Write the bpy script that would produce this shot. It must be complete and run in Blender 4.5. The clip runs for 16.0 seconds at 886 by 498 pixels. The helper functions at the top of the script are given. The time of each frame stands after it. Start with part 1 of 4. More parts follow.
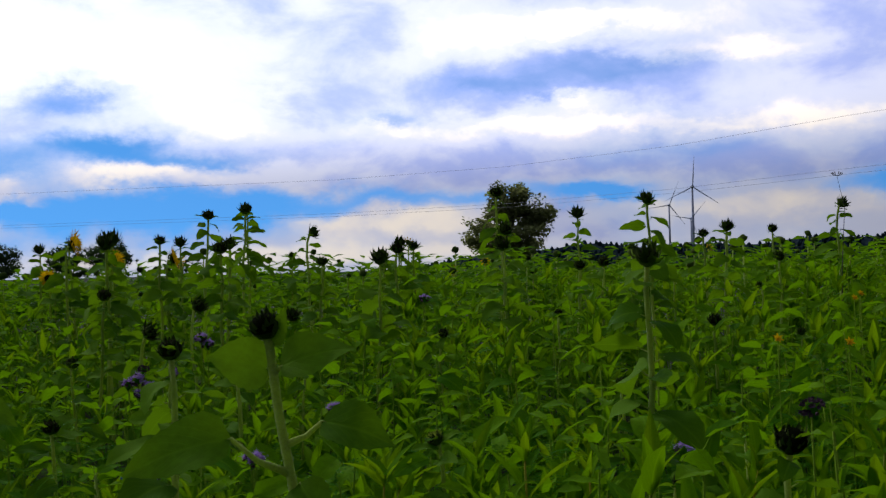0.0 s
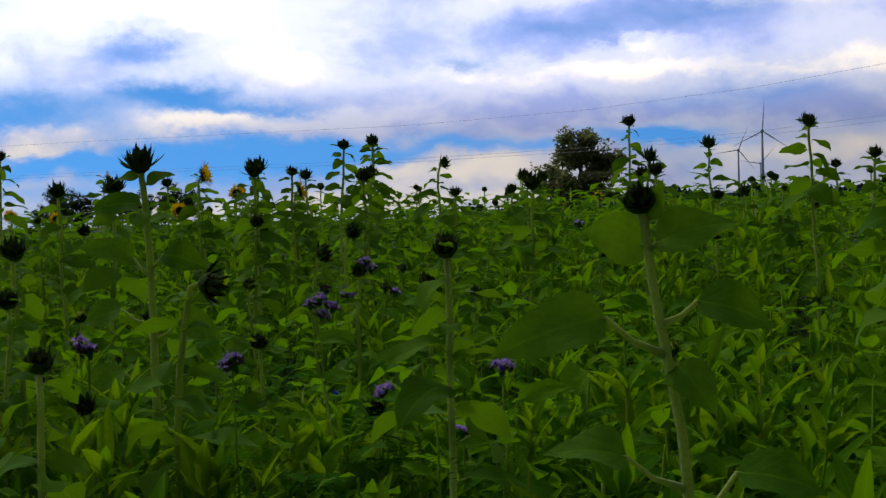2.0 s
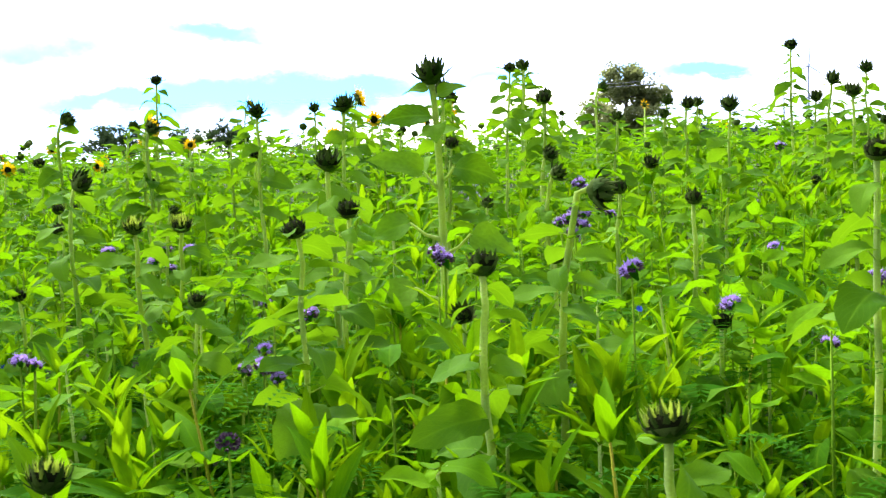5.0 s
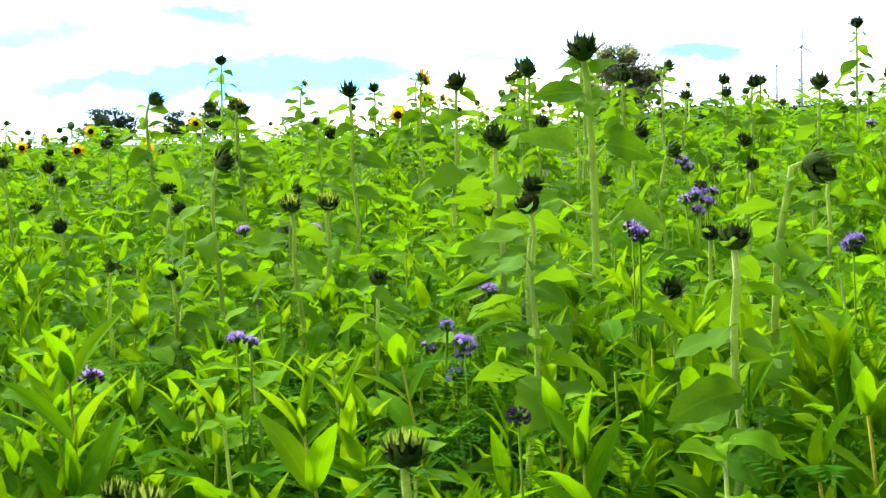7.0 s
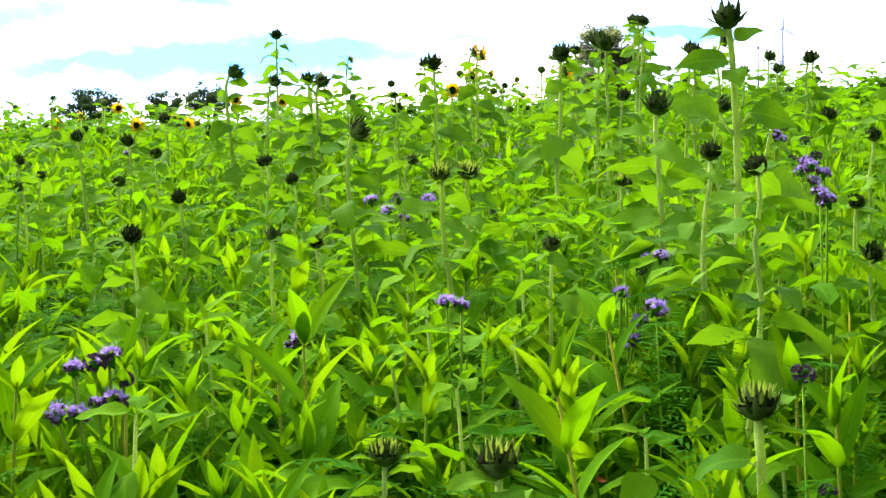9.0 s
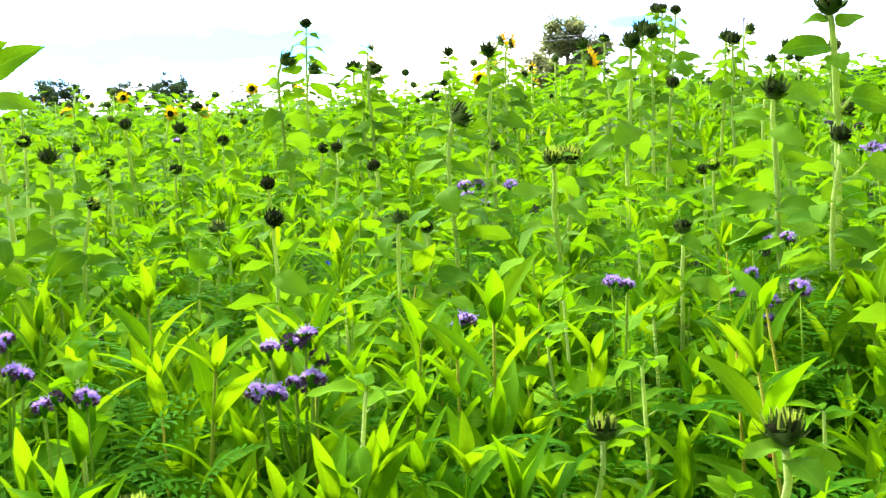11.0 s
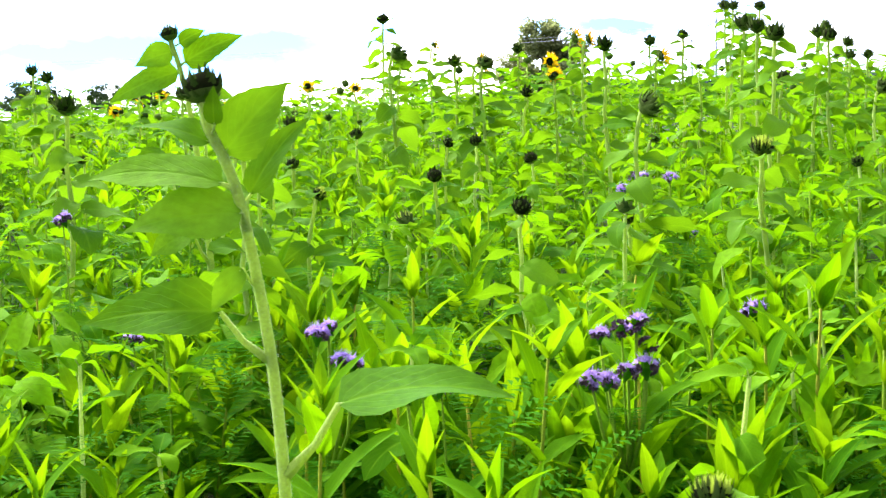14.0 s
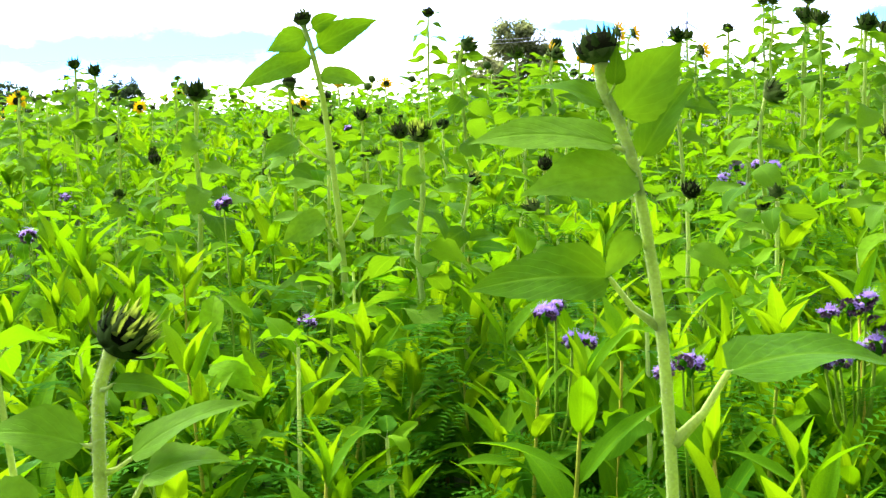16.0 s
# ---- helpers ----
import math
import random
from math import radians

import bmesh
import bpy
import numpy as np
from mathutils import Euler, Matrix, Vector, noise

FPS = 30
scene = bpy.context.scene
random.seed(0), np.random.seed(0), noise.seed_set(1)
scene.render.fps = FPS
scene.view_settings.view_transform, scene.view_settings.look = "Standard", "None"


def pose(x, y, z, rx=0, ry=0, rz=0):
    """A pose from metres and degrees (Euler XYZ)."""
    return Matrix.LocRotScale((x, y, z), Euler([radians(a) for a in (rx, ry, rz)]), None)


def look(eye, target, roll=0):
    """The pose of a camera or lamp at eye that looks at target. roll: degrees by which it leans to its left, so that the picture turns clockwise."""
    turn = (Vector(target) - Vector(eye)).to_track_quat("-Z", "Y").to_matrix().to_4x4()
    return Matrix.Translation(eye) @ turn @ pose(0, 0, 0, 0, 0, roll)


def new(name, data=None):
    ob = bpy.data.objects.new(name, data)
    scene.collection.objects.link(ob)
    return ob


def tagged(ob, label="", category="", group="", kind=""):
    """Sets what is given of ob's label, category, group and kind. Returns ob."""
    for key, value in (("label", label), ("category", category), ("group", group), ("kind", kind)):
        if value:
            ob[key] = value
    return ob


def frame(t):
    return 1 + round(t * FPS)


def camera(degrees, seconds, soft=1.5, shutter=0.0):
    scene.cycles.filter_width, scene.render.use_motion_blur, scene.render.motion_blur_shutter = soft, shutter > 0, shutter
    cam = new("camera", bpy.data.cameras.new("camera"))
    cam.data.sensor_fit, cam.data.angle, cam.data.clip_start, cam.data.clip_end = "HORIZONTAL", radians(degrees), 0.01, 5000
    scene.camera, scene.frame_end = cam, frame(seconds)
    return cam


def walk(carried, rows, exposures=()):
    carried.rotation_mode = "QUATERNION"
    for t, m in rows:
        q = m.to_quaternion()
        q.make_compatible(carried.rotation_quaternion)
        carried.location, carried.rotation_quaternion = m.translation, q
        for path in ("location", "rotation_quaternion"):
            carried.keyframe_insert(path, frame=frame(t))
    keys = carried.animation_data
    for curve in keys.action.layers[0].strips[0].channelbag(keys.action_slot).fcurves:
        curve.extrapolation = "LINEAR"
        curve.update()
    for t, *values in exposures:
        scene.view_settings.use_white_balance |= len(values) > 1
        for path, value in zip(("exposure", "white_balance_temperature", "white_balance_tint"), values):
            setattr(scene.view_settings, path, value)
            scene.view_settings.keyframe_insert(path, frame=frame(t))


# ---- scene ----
cam = camera(36.0, 16.0, soft=1.35, shutter=0.2)
PATH = [
    (0, (-0.005, 0.002, 1.56), (-0.068, 2.001, 1.589), -1.4),
    (0.5, (-0.104, 0.005, 1.537), (-0.193, 2.003, 1.548), -1.4),
    (1, (-0.226, 0.043, 1.505), (-0.341, 2.04, 1.499), -1.5),
    (1.5, (-0.358, 0.072, 1.479), (-0.494, 2.067, 1.453), -1.6),
    (2, (-0.491, 0.091, 1.458), (-0.653, 2.084, 1.411), -1.6),
    (2.5, (-0.626, 0.117, 1.44), (-0.807, 2.108, 1.368), -1.6),
    (3, (-0.765, 0.127, 1.422), (-0.965, 2.115, 1.326), -1.6),
    (3.5, (-0.9, 0.133, 1.407), (-1.117, 2.117, 1.287), -1.6),
    (4, (-1.041, 0.124, 1.401), (-1.266, 2.107, 1.271), -1.6),
    (4.5, (-1.185, 0.109, 1.401), (-1.41, 2.092, 1.266), -1.6),
    (5, (-1.329, 0.086, 1.407), (-1.553, 2.069, 1.267), -1.5),
    (7.5, (-1.985, 0.016, 1.401), (-2.197, 1.997, 1.227), -1.7),
    (8, (-2.126, -0.01, 1.386), (-2.329, 1.971, 1.204), -1.5),
    (8.5, (-2.254, 0.003, 1.374), (-2.451, 1.984, 1.186), -1.6),
    (9, (-2.379, -0.002, 1.376), (-2.567, 1.98, 1.182), -1.6),
    (11.5, (-2.973, -0.096, 1.372), (-3.097, 1.889, 1.162), -1.7),
    (12, (-3.101, -0.092, 1.371), (-3.218, 1.894, 1.163), -1.7),
    (12.5, (-3.222, -0.087, 1.366), (-3.333, 1.899, 1.159), -1.8),
    (13, (-3.342, -0.088, 1.365), (-3.446, 1.899, 1.159), -1.8),
    (13.5, (-3.467, -0.089, 1.362), (-3.565, 1.897, 1.155), -1.8),
    (14, (-3.587, -0.08, 1.353), (-3.683, 1.907, 1.146), -1.7),
    (14.5, (-3.721, -0.086, 1.338), (-3.811, 1.901, 1.13), -1.8),
    (15, (-3.852, -0.09, 1.329), (-3.933, 1.897, 1.121), -1.8),
    (15.5, (-3.992, -0.087, 1.321), (-4.059, 1.901, 1.112), -1.8),
    (16, (-4.108, -0.068, 1.32), (-4.163, 1.921, 1.113), -1.7),
]
walk(cam, [(t, look(e, g, r)) for t, e, g, r in PATH],
     exposures=[(0, -1.83, 6500, 12), (0.5, -2.06, 6500, 12), (1.0, -2.15, 6500, 12), (1.5, -2.08, 6500, 12), (2.0, -1.93, 6500, 12), (2.5, -1.70, 6500, 12), (3.0, -0.92, 6500, 11), (3.5, -0.05, 6500, 11), (4.0, 0.68, 6500, 10),
                (4.5, 0.95, 6500, 10), (5.0, 0.98, 6500, 10), (7.5, 0.96, 6500, 10), (8.0, 0.94, 6500, 10), (9.0, 0.99, 6500, 10), (11.5, 1.52, 6500, 10), (12.5, 1.54, 6500, 10), (14.0, 1.40, 6500, 10), (16.0, 1.27, 6500, 10)])

# ---- sky and sun ----
SUN_EL, SUN_AZ = radians(42), radians(-35)
world = bpy.data.worlds.new("sky")
scene.world = world
world.use_nodes = True


def sky_nodes(nt):
    nd, ln = nt.nodes, nt.links
    nd.clear()
    out = nd.new("ShaderNodeOutputWorld")
    sky = nd.new("ShaderNodeTexSky")
    sky.sky_type, sky.sun_disc = "NISHITA", False
    sky.sun_elevation, sky.sun_rotation = SUN_EL, SUN_AZ
    sky.dust_density, sky.ozone_density = 0.1, 2.5
    blue = nd.new("ShaderNodeBackground")
    blue.inputs[1].default_value = 0.30
    tint = nd.new("ShaderNodeMix")
    tint.data_type, tint.blend_type = "RGBA", "MULTIPLY"
    tint.inputs["Factor"].default_value = 1
    tint.inputs["B"].default_value = (0.33, 0.84, 1.28, 1)
    ln.new(sky.outputs[0], tint.inputs["A"]), ln.new(tint.outputs["Result"], blue.inputs[0])
    co = nd.new("ShaderNodeTexCoord")
    lift, unit = nd.new("ShaderNodeVectorMath"), nd.new("ShaderNodeVectorMath")
    lift.operation, unit.operation = "ADD", "NORMALIZE"
    lift.inputs[1].default_value = (0, 0, 0.20)
    ln.new(co.outputs["Generated"], lift.inputs[0]), ln.new(lift.outputs[0], unit.inputs[0]), ln.new(unit.outputs[0], sky.inputs[0])
    sep = nd.new("ShaderNodeSeparateXYZ")
    ln.new(co.outputs["Generated"], sep.inputs[0])

    def math_node(op, a, b=0.0, c=0.0):
        m = nd.new("ShaderNodeMath")
        m.operation = op
        for i, v in enumerate((a, b, c)):
            if hasattr(v, "is_linked"):
                ln.new(v, m.inputs[i])
            else:
                m.inputs[i].default_value = v
        return m.outputs[0]
    flat = nd.new("ShaderNodeVectorMath")
    flat.operation = "MULTIPLY"
    flat.inputs[1].default_value = (1, 1, 1.7)
    ln.new(co.outputs["Generated"], flat.inputs[0])

    def cloud_noise(scale, detail, rough, shift, distort=0.0):
        mp = nd.new("ShaderNodeMapping")
        mp.inputs["Location"].default_value = shift
        ln.new(flat.outputs[0], mp.inputs[0])
        n = nd.new("ShaderNodeTexNoise")
        n.inputs["Scale"].default_value, n.inputs["Detail"].default_value = scale, detail
        n.inputs["Roughness"].default_value, n.inputs["Distortion"].default_value = rough, distort
        ln.new(mp.outputs[0], n.inputs["Vector"])
        return n.outputs["Fac"]

    def ramp(fac, stops):
        r = nd.new("ShaderNodeValToRGB")
        r.color_ramp.interpolation = "EASE"
        while len(r.color_ramp.elements) < len(stops):
            r.color_ramp.elements.new(0.5)
        for e, (p, c) in zip(r.color_ramp.elements, stops):
            e.position, e.color = p, (*c, 1)
        ln.new(fac, r.inputs[0])
        return r.outputs[0]
    # cloud banks and clear gaps: tangent of azimuth and of elevation, spread, weight
    dist = math_node("SQRT", math_node("ADD", math_node("MULTIPLY", sep.outputs[0], sep.outputs[0]), math_node("MULTIPLY", sep.outputs[1], sep.outputs[1])))
    side, rise = math_node("DIVIDE", sep.outputs[0], dist), math_node("DIVIDE", sep.outputs[2], math_node("MAXIMUM", dist, 0.05))
    warp_a = math_node("MULTIPLY", math_node("SUBTRACT", cloud_noise(15, 6, 0.6, (1, 2, 0)), 0.5), 0.10)
    warp_e = math_node("MULTIPLY", math_node("SUBTRACT", cloud_noise(17, 6, 0.6, (7, 3, 0)), 0.5), 0.045)
    where = nd.new("ShaderNodeCombineXYZ")
    ln.new(math_node("ADD", side, warp_a), where.inputs[0]), ln.new(math_node("ADD", rise, warp_e), where.inputs[1])

    def banks(rows):
        total = None
        for a, e, sa, se, w in rows:
            v = nd.new("ShaderNodeVectorMath")
            v.operation = "SUBTRACT"
            ln.new(where.outputs[0], v.inputs[0])
            v.inputs[1].default_value = (a, e, 0)
            s = nd.new("ShaderNodeVectorMath")
            s.operation = "MULTIPLY"
            ln.new(v.outputs[0], s.inputs[0])
            s.inputs[1].default_value = (1 / sa, 1 / se, 0)
            q = nd.new("ShaderNodeVectorMath")
            q.operation = "DOT_PRODUCT"
            ln.new(s.outputs[0], q.inputs[0]), ln.new(s.outputs[0], q.inputs[1])
            g = math_node("MULTIPLY", math_node("EXPONENT", math_node("MULTIPLY", q.outputs["Value"], -1.0)), w)
            total = g if total is None else math_node("ADD", total, g)
        return total
    gaps = banks([(-0.31, 0.046, 0.12, 0.021, -0.52), (-0.262, 0.093, 0.045, 0.011, -0.42), (-0.215, 0.082, 0.05, 0.006, -0.25), (-0.297, 0.128, 0.03, 0.010, -0.22), (-0.15, 0.050, 0.11, 0.012, -0.36),
                  (0.02, 0.052, 0.10, 0.007, -0.28), (0.095, 0.053, 0.035, 0.007, -0.40), (0.30, 0.055, 0.05, 0.010, -0.40), (0.007, 0.134, 0.05, 0.012, -0.25), (0.09, 0.142, 0.06, 0.015, -0.25),
                  (-0.38, 0.078, 0.07, 0.022, -0.40), (0.16, 0.084, 0.13, 0.009, -0.12), (-0.352, 0.060, 0.034, 0.008, 0.80), (-0.36, 0.036, 0.035, 0.007, 0.25), (-0.20, 0.070, 0.13, 0.008, 0.20), (-0.06, 0.036, 0.05, 0.009, 0.25),
                  (-0.07, 0.110, 0.02, 0.006, -0.2), (0.22, 0.040, 0.05, 0.010, 0.15)])
    cover = ramp(math_node("ADD", math_node("MULTIPLY_ADD", cloud_noise(8, 10, 0.55, (3.1, 1.7, 0), 0.25), 0.5, 0.40), gaps), [(0.20, (0.0, 0.0, 0.0)), (0.72, (1, 1, 1))])
    light = banks([(-0.325, 0.172, 0.05, 0.020, 0.42), (-0.244, 0.148, 0.05, 0.022, 0.24), (-0.200, 0.116, 0.05, 0.016, 0.26), (0.05, 0.176, 0.09, 0.010, 0.38), (0.18, 0.153, 0.07, 0.009, 0.30), (0.065, 0.120, 0.022, 0.007, 0.28),
                   (0.10, 0.102, 0.26, 0.007, 0.20), (0.12, 0.076, 0.25, 0.010, -0.14), (-0.234, 0.072, 0.10, 0.007, 0.22), (-0.06, 0.036, 0.08, 0.010, 0.28), (0.19, 0.040, 0.09, 0.013, 0.24), (-0.10, 0.014, 0.30, 0.009, 0.28),
                   (-0.10, 0.140, 0.05, 0.025, -0.10), (0.007, 0.134, 0.06, 0.014, -0.26), (0.09, 0.142, 0.06, 0.016, -0.28), (-0.297, 0.128, 0.03, 0.011, -0.20), (0.28, 0.150, 0.05, 0.030, -0.06), (-0.355, 0.058, 0.03, 0.008, 0.25)])
    body = math_node("ADD", math_node("MULTIPLY_ADD", cloud_noise(13, 10, 0.55, (0.4, 5.2, 0), 0.3), 0.7, 0.06), light)
    tone = ramp(body, [(0.26, (0.48, 0.58, 1.05)), (0.46, (0.84, 0.89, 1.12)), (0.72, (1.38, 1.26, 1.12))])
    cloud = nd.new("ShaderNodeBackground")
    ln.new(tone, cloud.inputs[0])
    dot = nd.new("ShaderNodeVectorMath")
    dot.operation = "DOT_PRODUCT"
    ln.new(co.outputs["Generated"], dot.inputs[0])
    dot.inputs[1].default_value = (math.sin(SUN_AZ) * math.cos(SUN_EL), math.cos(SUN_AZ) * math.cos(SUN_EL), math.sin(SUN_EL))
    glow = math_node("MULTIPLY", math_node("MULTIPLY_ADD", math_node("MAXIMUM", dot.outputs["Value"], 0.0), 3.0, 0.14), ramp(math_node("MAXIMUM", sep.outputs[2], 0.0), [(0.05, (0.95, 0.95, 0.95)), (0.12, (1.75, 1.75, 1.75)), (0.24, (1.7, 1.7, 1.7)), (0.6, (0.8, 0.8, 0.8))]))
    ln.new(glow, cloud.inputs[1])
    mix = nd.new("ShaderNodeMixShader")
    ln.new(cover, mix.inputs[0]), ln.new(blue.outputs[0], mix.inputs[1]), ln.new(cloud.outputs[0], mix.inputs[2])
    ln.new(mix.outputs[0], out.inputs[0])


sky_nodes(world.node_tree)
sun = new("sun", bpy.data.lights.new("sun", "SUN"))
sun.data.energy, sun.data.angle, sun.data.color = 4.0, radians(12), (1, 0.96, 0.88)
sun.matrix_basis = look((0, 0, 30), Vector((0, 0, 30)) - Vector((math.sin(SUN_AZ) * math.cos(SUN_EL), math.cos(SUN_AZ) * math.cos(SUN_EL), math.sin(SUN_EL))))


# ---- materials ----
def material(name, color, rough=0.6, glow=None, through_color=None, vary=0.25, scale=25.0, rib=None, bump=0.15, spec=0.04, second=None, fuzz=0.0, thin=0.42):
    """A plant or built surface: base colour with two scales of variation, optional light passing through, and leaf ribs along the mesh's map."""
    m = bpy.data.materials.new(name)
    m.use_nodes = True
    nd, ln = m.node_tree.nodes, m.node_tree.links
    p, out = nd["Principled BSDF"], nd["Material Output"]
    p.inputs["Roughness"].default_value, p.inputs["Specular IOR Level"].default_value = rough, spec
    p.inputs["Sheen Weight"].default_value, p.inputs["Sheen Roughness"].default_value = fuzz, 0.4
    geo, info, co = nd.new("ShaderNodeNewGeometry"), nd.new("ShaderNodeObjectInfo"), nd.new("ShaderNodeTexCoord")
    add = nd.new("ShaderNodeMath")
    add.operation = "ADD"
    ln.new(geo.outputs["Random Per Island"], add.inputs[0]), ln.new(info.outputs["Random"], add.inputs[1])
    fr = nd.new("ShaderNodeMath")
    fr.operation = "FRACT"
    ln.new(add.outputs[0], fr.inputs[0])
    noise_fine, noise_wide = nd.new("ShaderNodeTexNoise"), nd.new("ShaderNodeTexNoise")
    for n, s in ((noise_fine, scale * 4), (noise_wide, scale * 0.5)):
        n.inputs["Scale"].default_value, n.inputs["Detail"].default_value = s, 4
        ln.new(co.outputs["Object"], n.inputs["Vector"])
    dark = [c * (1 - vary) for c in color]
    other = second or [min(1, c * (1 + vary) + 0.02 * vary) for c in color]

    def blend(fac, a, b, kind="MIX"):
        x = nd.new("ShaderNodeMix")
        x.data_type, x.blend_type = "RGBA", kind
        for sock, v in ((x.inputs["Factor"], fac), (x.inputs["A"], a), (x.inputs["B"], b)):
            if hasattr(v, "is_linked"):
                ln.new(v, sock)
            elif isinstance(v, (tuple, list)):
                sock.default_value = (*v, 1)
            else:
                sock.default_value = v
        return x.outputs["Result"]
    col = blend(fr.outputs[0], dark, other)
    col = blend(noise_wide.outputs["Fac"], col, blend(0.5, col, color), "MIX")
    grey = nd.new("ShaderNodeMapRange")
    grey.inputs["From Min"].default_value, grey.inputs["From Max"].default_value = 0.3, 0.7
    grey.inputs["To Min"].default_value, grey.inputs["To Max"].default_value = 1 - 0.6 * vary, 1 + 0.5 * vary
    ln.new(noise_fine.outputs["Fac"], grey.inputs["Value"])
    col = blend(1.0, col, grey.outputs[0], "MULTIPLY")
    height = noise_fine.outputs["Fac"]
    if rib:
        uv = nd.new("ShaderNodeSeparateXYZ")
        ln.new(co.outputs["UV"], uv.inputs[0])
        off = nd.new("ShaderNodeMath")
        off.operation = "SUBTRACT"
        off.inputs[1].default_value = 0.5
        ln.new(uv.outputs[0], off.inputs[0])
        ab = nd.new("ShaderNodeMath")
        ab.operation = "ABSOLUTE"
        ln.new(off.outputs[0], ab.inputs[0])
        mid = nd.new("ShaderNodeMapRange")
        mid.inputs["From Min"].default_value, mid.inputs["From Max"].default_value = 0.0, 0.06
        mid.inputs["To Min"].default_value, mid.inputs["To Max"].default_value = 0.7, 0.0
        ln.new(ab.outputs[0], mid.inputs["Value"])
        side = nd.new("ShaderNodeMath")
        side.operation = "MULTIPLY_ADD"
        side.inputs[1].default_value = -0.9
        ln.new(ab.outputs[0], side.inputs[0]), ln.new(uv.outputs[1], side.inputs[2])
        wave = nd.new("ShaderNodeMath")
        wave.operation = "MULTIPLY"
        wave.inputs[1].default_value = 45
        ln.new(side.outputs[0], wave.inputs[0])
        sine = nd.new("ShaderNodeMath")
        sine.operation = "SINE"
        ln.new(wave.outputs[0], sine.inputs[0])
        vein = nd.new("ShaderNodeMapRange")
        vein.inputs["From Min"].default_value, vein.inputs["From Max"].default_value = 0.8, 1.0
        vein.inputs["To Max"].default_value = 0.3
        ln.new(sine.outputs[0], vein.inputs["Value"])
        both = nd.new("ShaderNodeMath")
        both.operation = "MAXIMUM"
        ln.new(mid.outputs[0], both.inputs[0]), ln.new(vein.outputs[0], both.inputs[1])
        col = blend(both.outputs[0], col, rib)
        hh = nd.new("ShaderNodeMath")
        hh.operation = "SUBTRACT"
        ln.new(height, hh.inputs[0]), ln.new(both.outputs[0], hh.inputs[1])
        height = hh.outputs[0]
    ln.new(col, p.inputs["Base Color"])
    bp = nd.new("ShaderNodeBump")
    bp.inputs["Strength"].default_value, bp.inputs["Distance"].default_value = bump, 0.004
    ln.new(height, bp.inputs["Height"]), ln.new(bp.outputs[0], p.inputs["Normal"])
    if through_color:
        tr, mx = nd.new("ShaderNodeBsdfTranslucent"), nd.new("ShaderNodeMixShader")
        mx.inputs[0].default_value = thin
        ln.new(blend(0.75, col, through_color), tr.inputs[0])
        ln.new(p.outputs[0], mx.inputs[1]), ln.new(tr.outputs[0], mx.inputs[2])
        ln.new(mx.outputs[0], out.inputs[0])
    if glow:
        p.inputs["Emission Color"].default_value, p.inputs["Emission Strength"].default_value = (*glow, 1), 1
    return m


M_LEAF = material("sunflower_leaf", (0.052, 0.180, 0.003), 0.75, None, (0.235, 0.46, 0.004), 0.45, 18, (0.13, 0.28, 0.010), 0.3, spec=0.03, second=(0.16, 0.30, 0.016), thin=0.33)
M_YOUNG = material("young_leaf", (0.046, 0.195, 0.001), 0.75, None, (0.25, 0.55, 0.002), 0.5, 18, (0.16, 0.32, 0.008), 0.3, spec=0.02, second=(0.185, 0.35, 0.006), thin=0.38)
M_STEM = material("hairy_stem", (0.50, 0.66, 0.12), 0.9, None, (0.62, 0.76, 0.14), 0.4, 60, spec=0.02, second=(0.62, 0.70, 0.22), bump=0.5, fuzz=0.25)
M_HAIR = material("pale_hair", (0.55, 0.62, 0.38), 0.8, None, (0.6, 0.66, 0.4), 0.2, 60, spec=0.05)
M_BRACT = material("dark_bract", (0.044, 0.092, 0.010), 0.8, None, None, 0.55, 60, second=(0.15, 0.195, 0.04), bump=0.3, spec=0.02)
M_DISC = material("dark_disc", (0.012, 0.018, 0.004), 0.85, None, None, 0.5, 120, second=(0.028, 0.03, 0.008), bump=0.8, spec=0.01)
M_TIP = material("pale_bract", (0.27, 0.38, 0.035), 0.8, None, (0.40, 0.52, 0.04), 0.35, 60, spec=0.02, second=(0.40, 0.46, 0.07))
M_PETAL = material("yellow_petal", (0.75, 0.42, 0.004), 0.55, None, (0.88, 0.54, 0.003), 0.2, 40, second=(0.85, 0.50, 0.008))
M_NIGER = material("bright_leaf", (0.046, 0.195, 0.001), 0.75, None, (0.23, 0.47, 0.001), 0.45, 20, (0.15, 0.33, 0.003), 0.25, spec=0.02, second=(0.14, 0.31, 0.004), thin=0.42)
M_SHOOT = material("yellow_shoot_leaf", (0.075, 0.225, 0.002), 0.75, None, (0.31, 0.52, 0.002), 0.35, 20, (0.19, 0.34, 0.004), 0.25, spec=0.015, second=(0.165, 0.32, 0.003), thin=0.42)
M_NSTEM = material("yellow_stem", (0.26, 0.38, 0.02), 0.6, None, None, 0.3, 50, spec=0.03, second=(0.46, 0.34, 0.03))
M_FERN = material("feathery_leaf", (0.036, 0.155, 0.003), 0.75, None, (0.10, 0.36, 0.004), 0.35, 40, spec=0.01, second=(0.06, 0.20, 0.006))
M_THIN = material("thin_green_stem", (0.16, 0.32, 0.012), 0.8, None, None, 0.3, 60, spec=0.01, second=(0.24, 0.36, 0.03))
M_LILAC = material("lilac_floret", (0.42, 0.25, 0.62), 0.6, None, (0.60, 0.40, 0.80), 0.35, 120, second=(0.58, 0.42, 0.76))
M_FADED = material("faded_floret", (0.10, 0.055, 0.085), 0.8, None, None, 0.4, 120, second=(0.17, 0.10, 0.12))
M_BLUE = material("cornflower_blue", (0.05, 0.10, 0.6), 0.6, None, None, 0.3, 80)
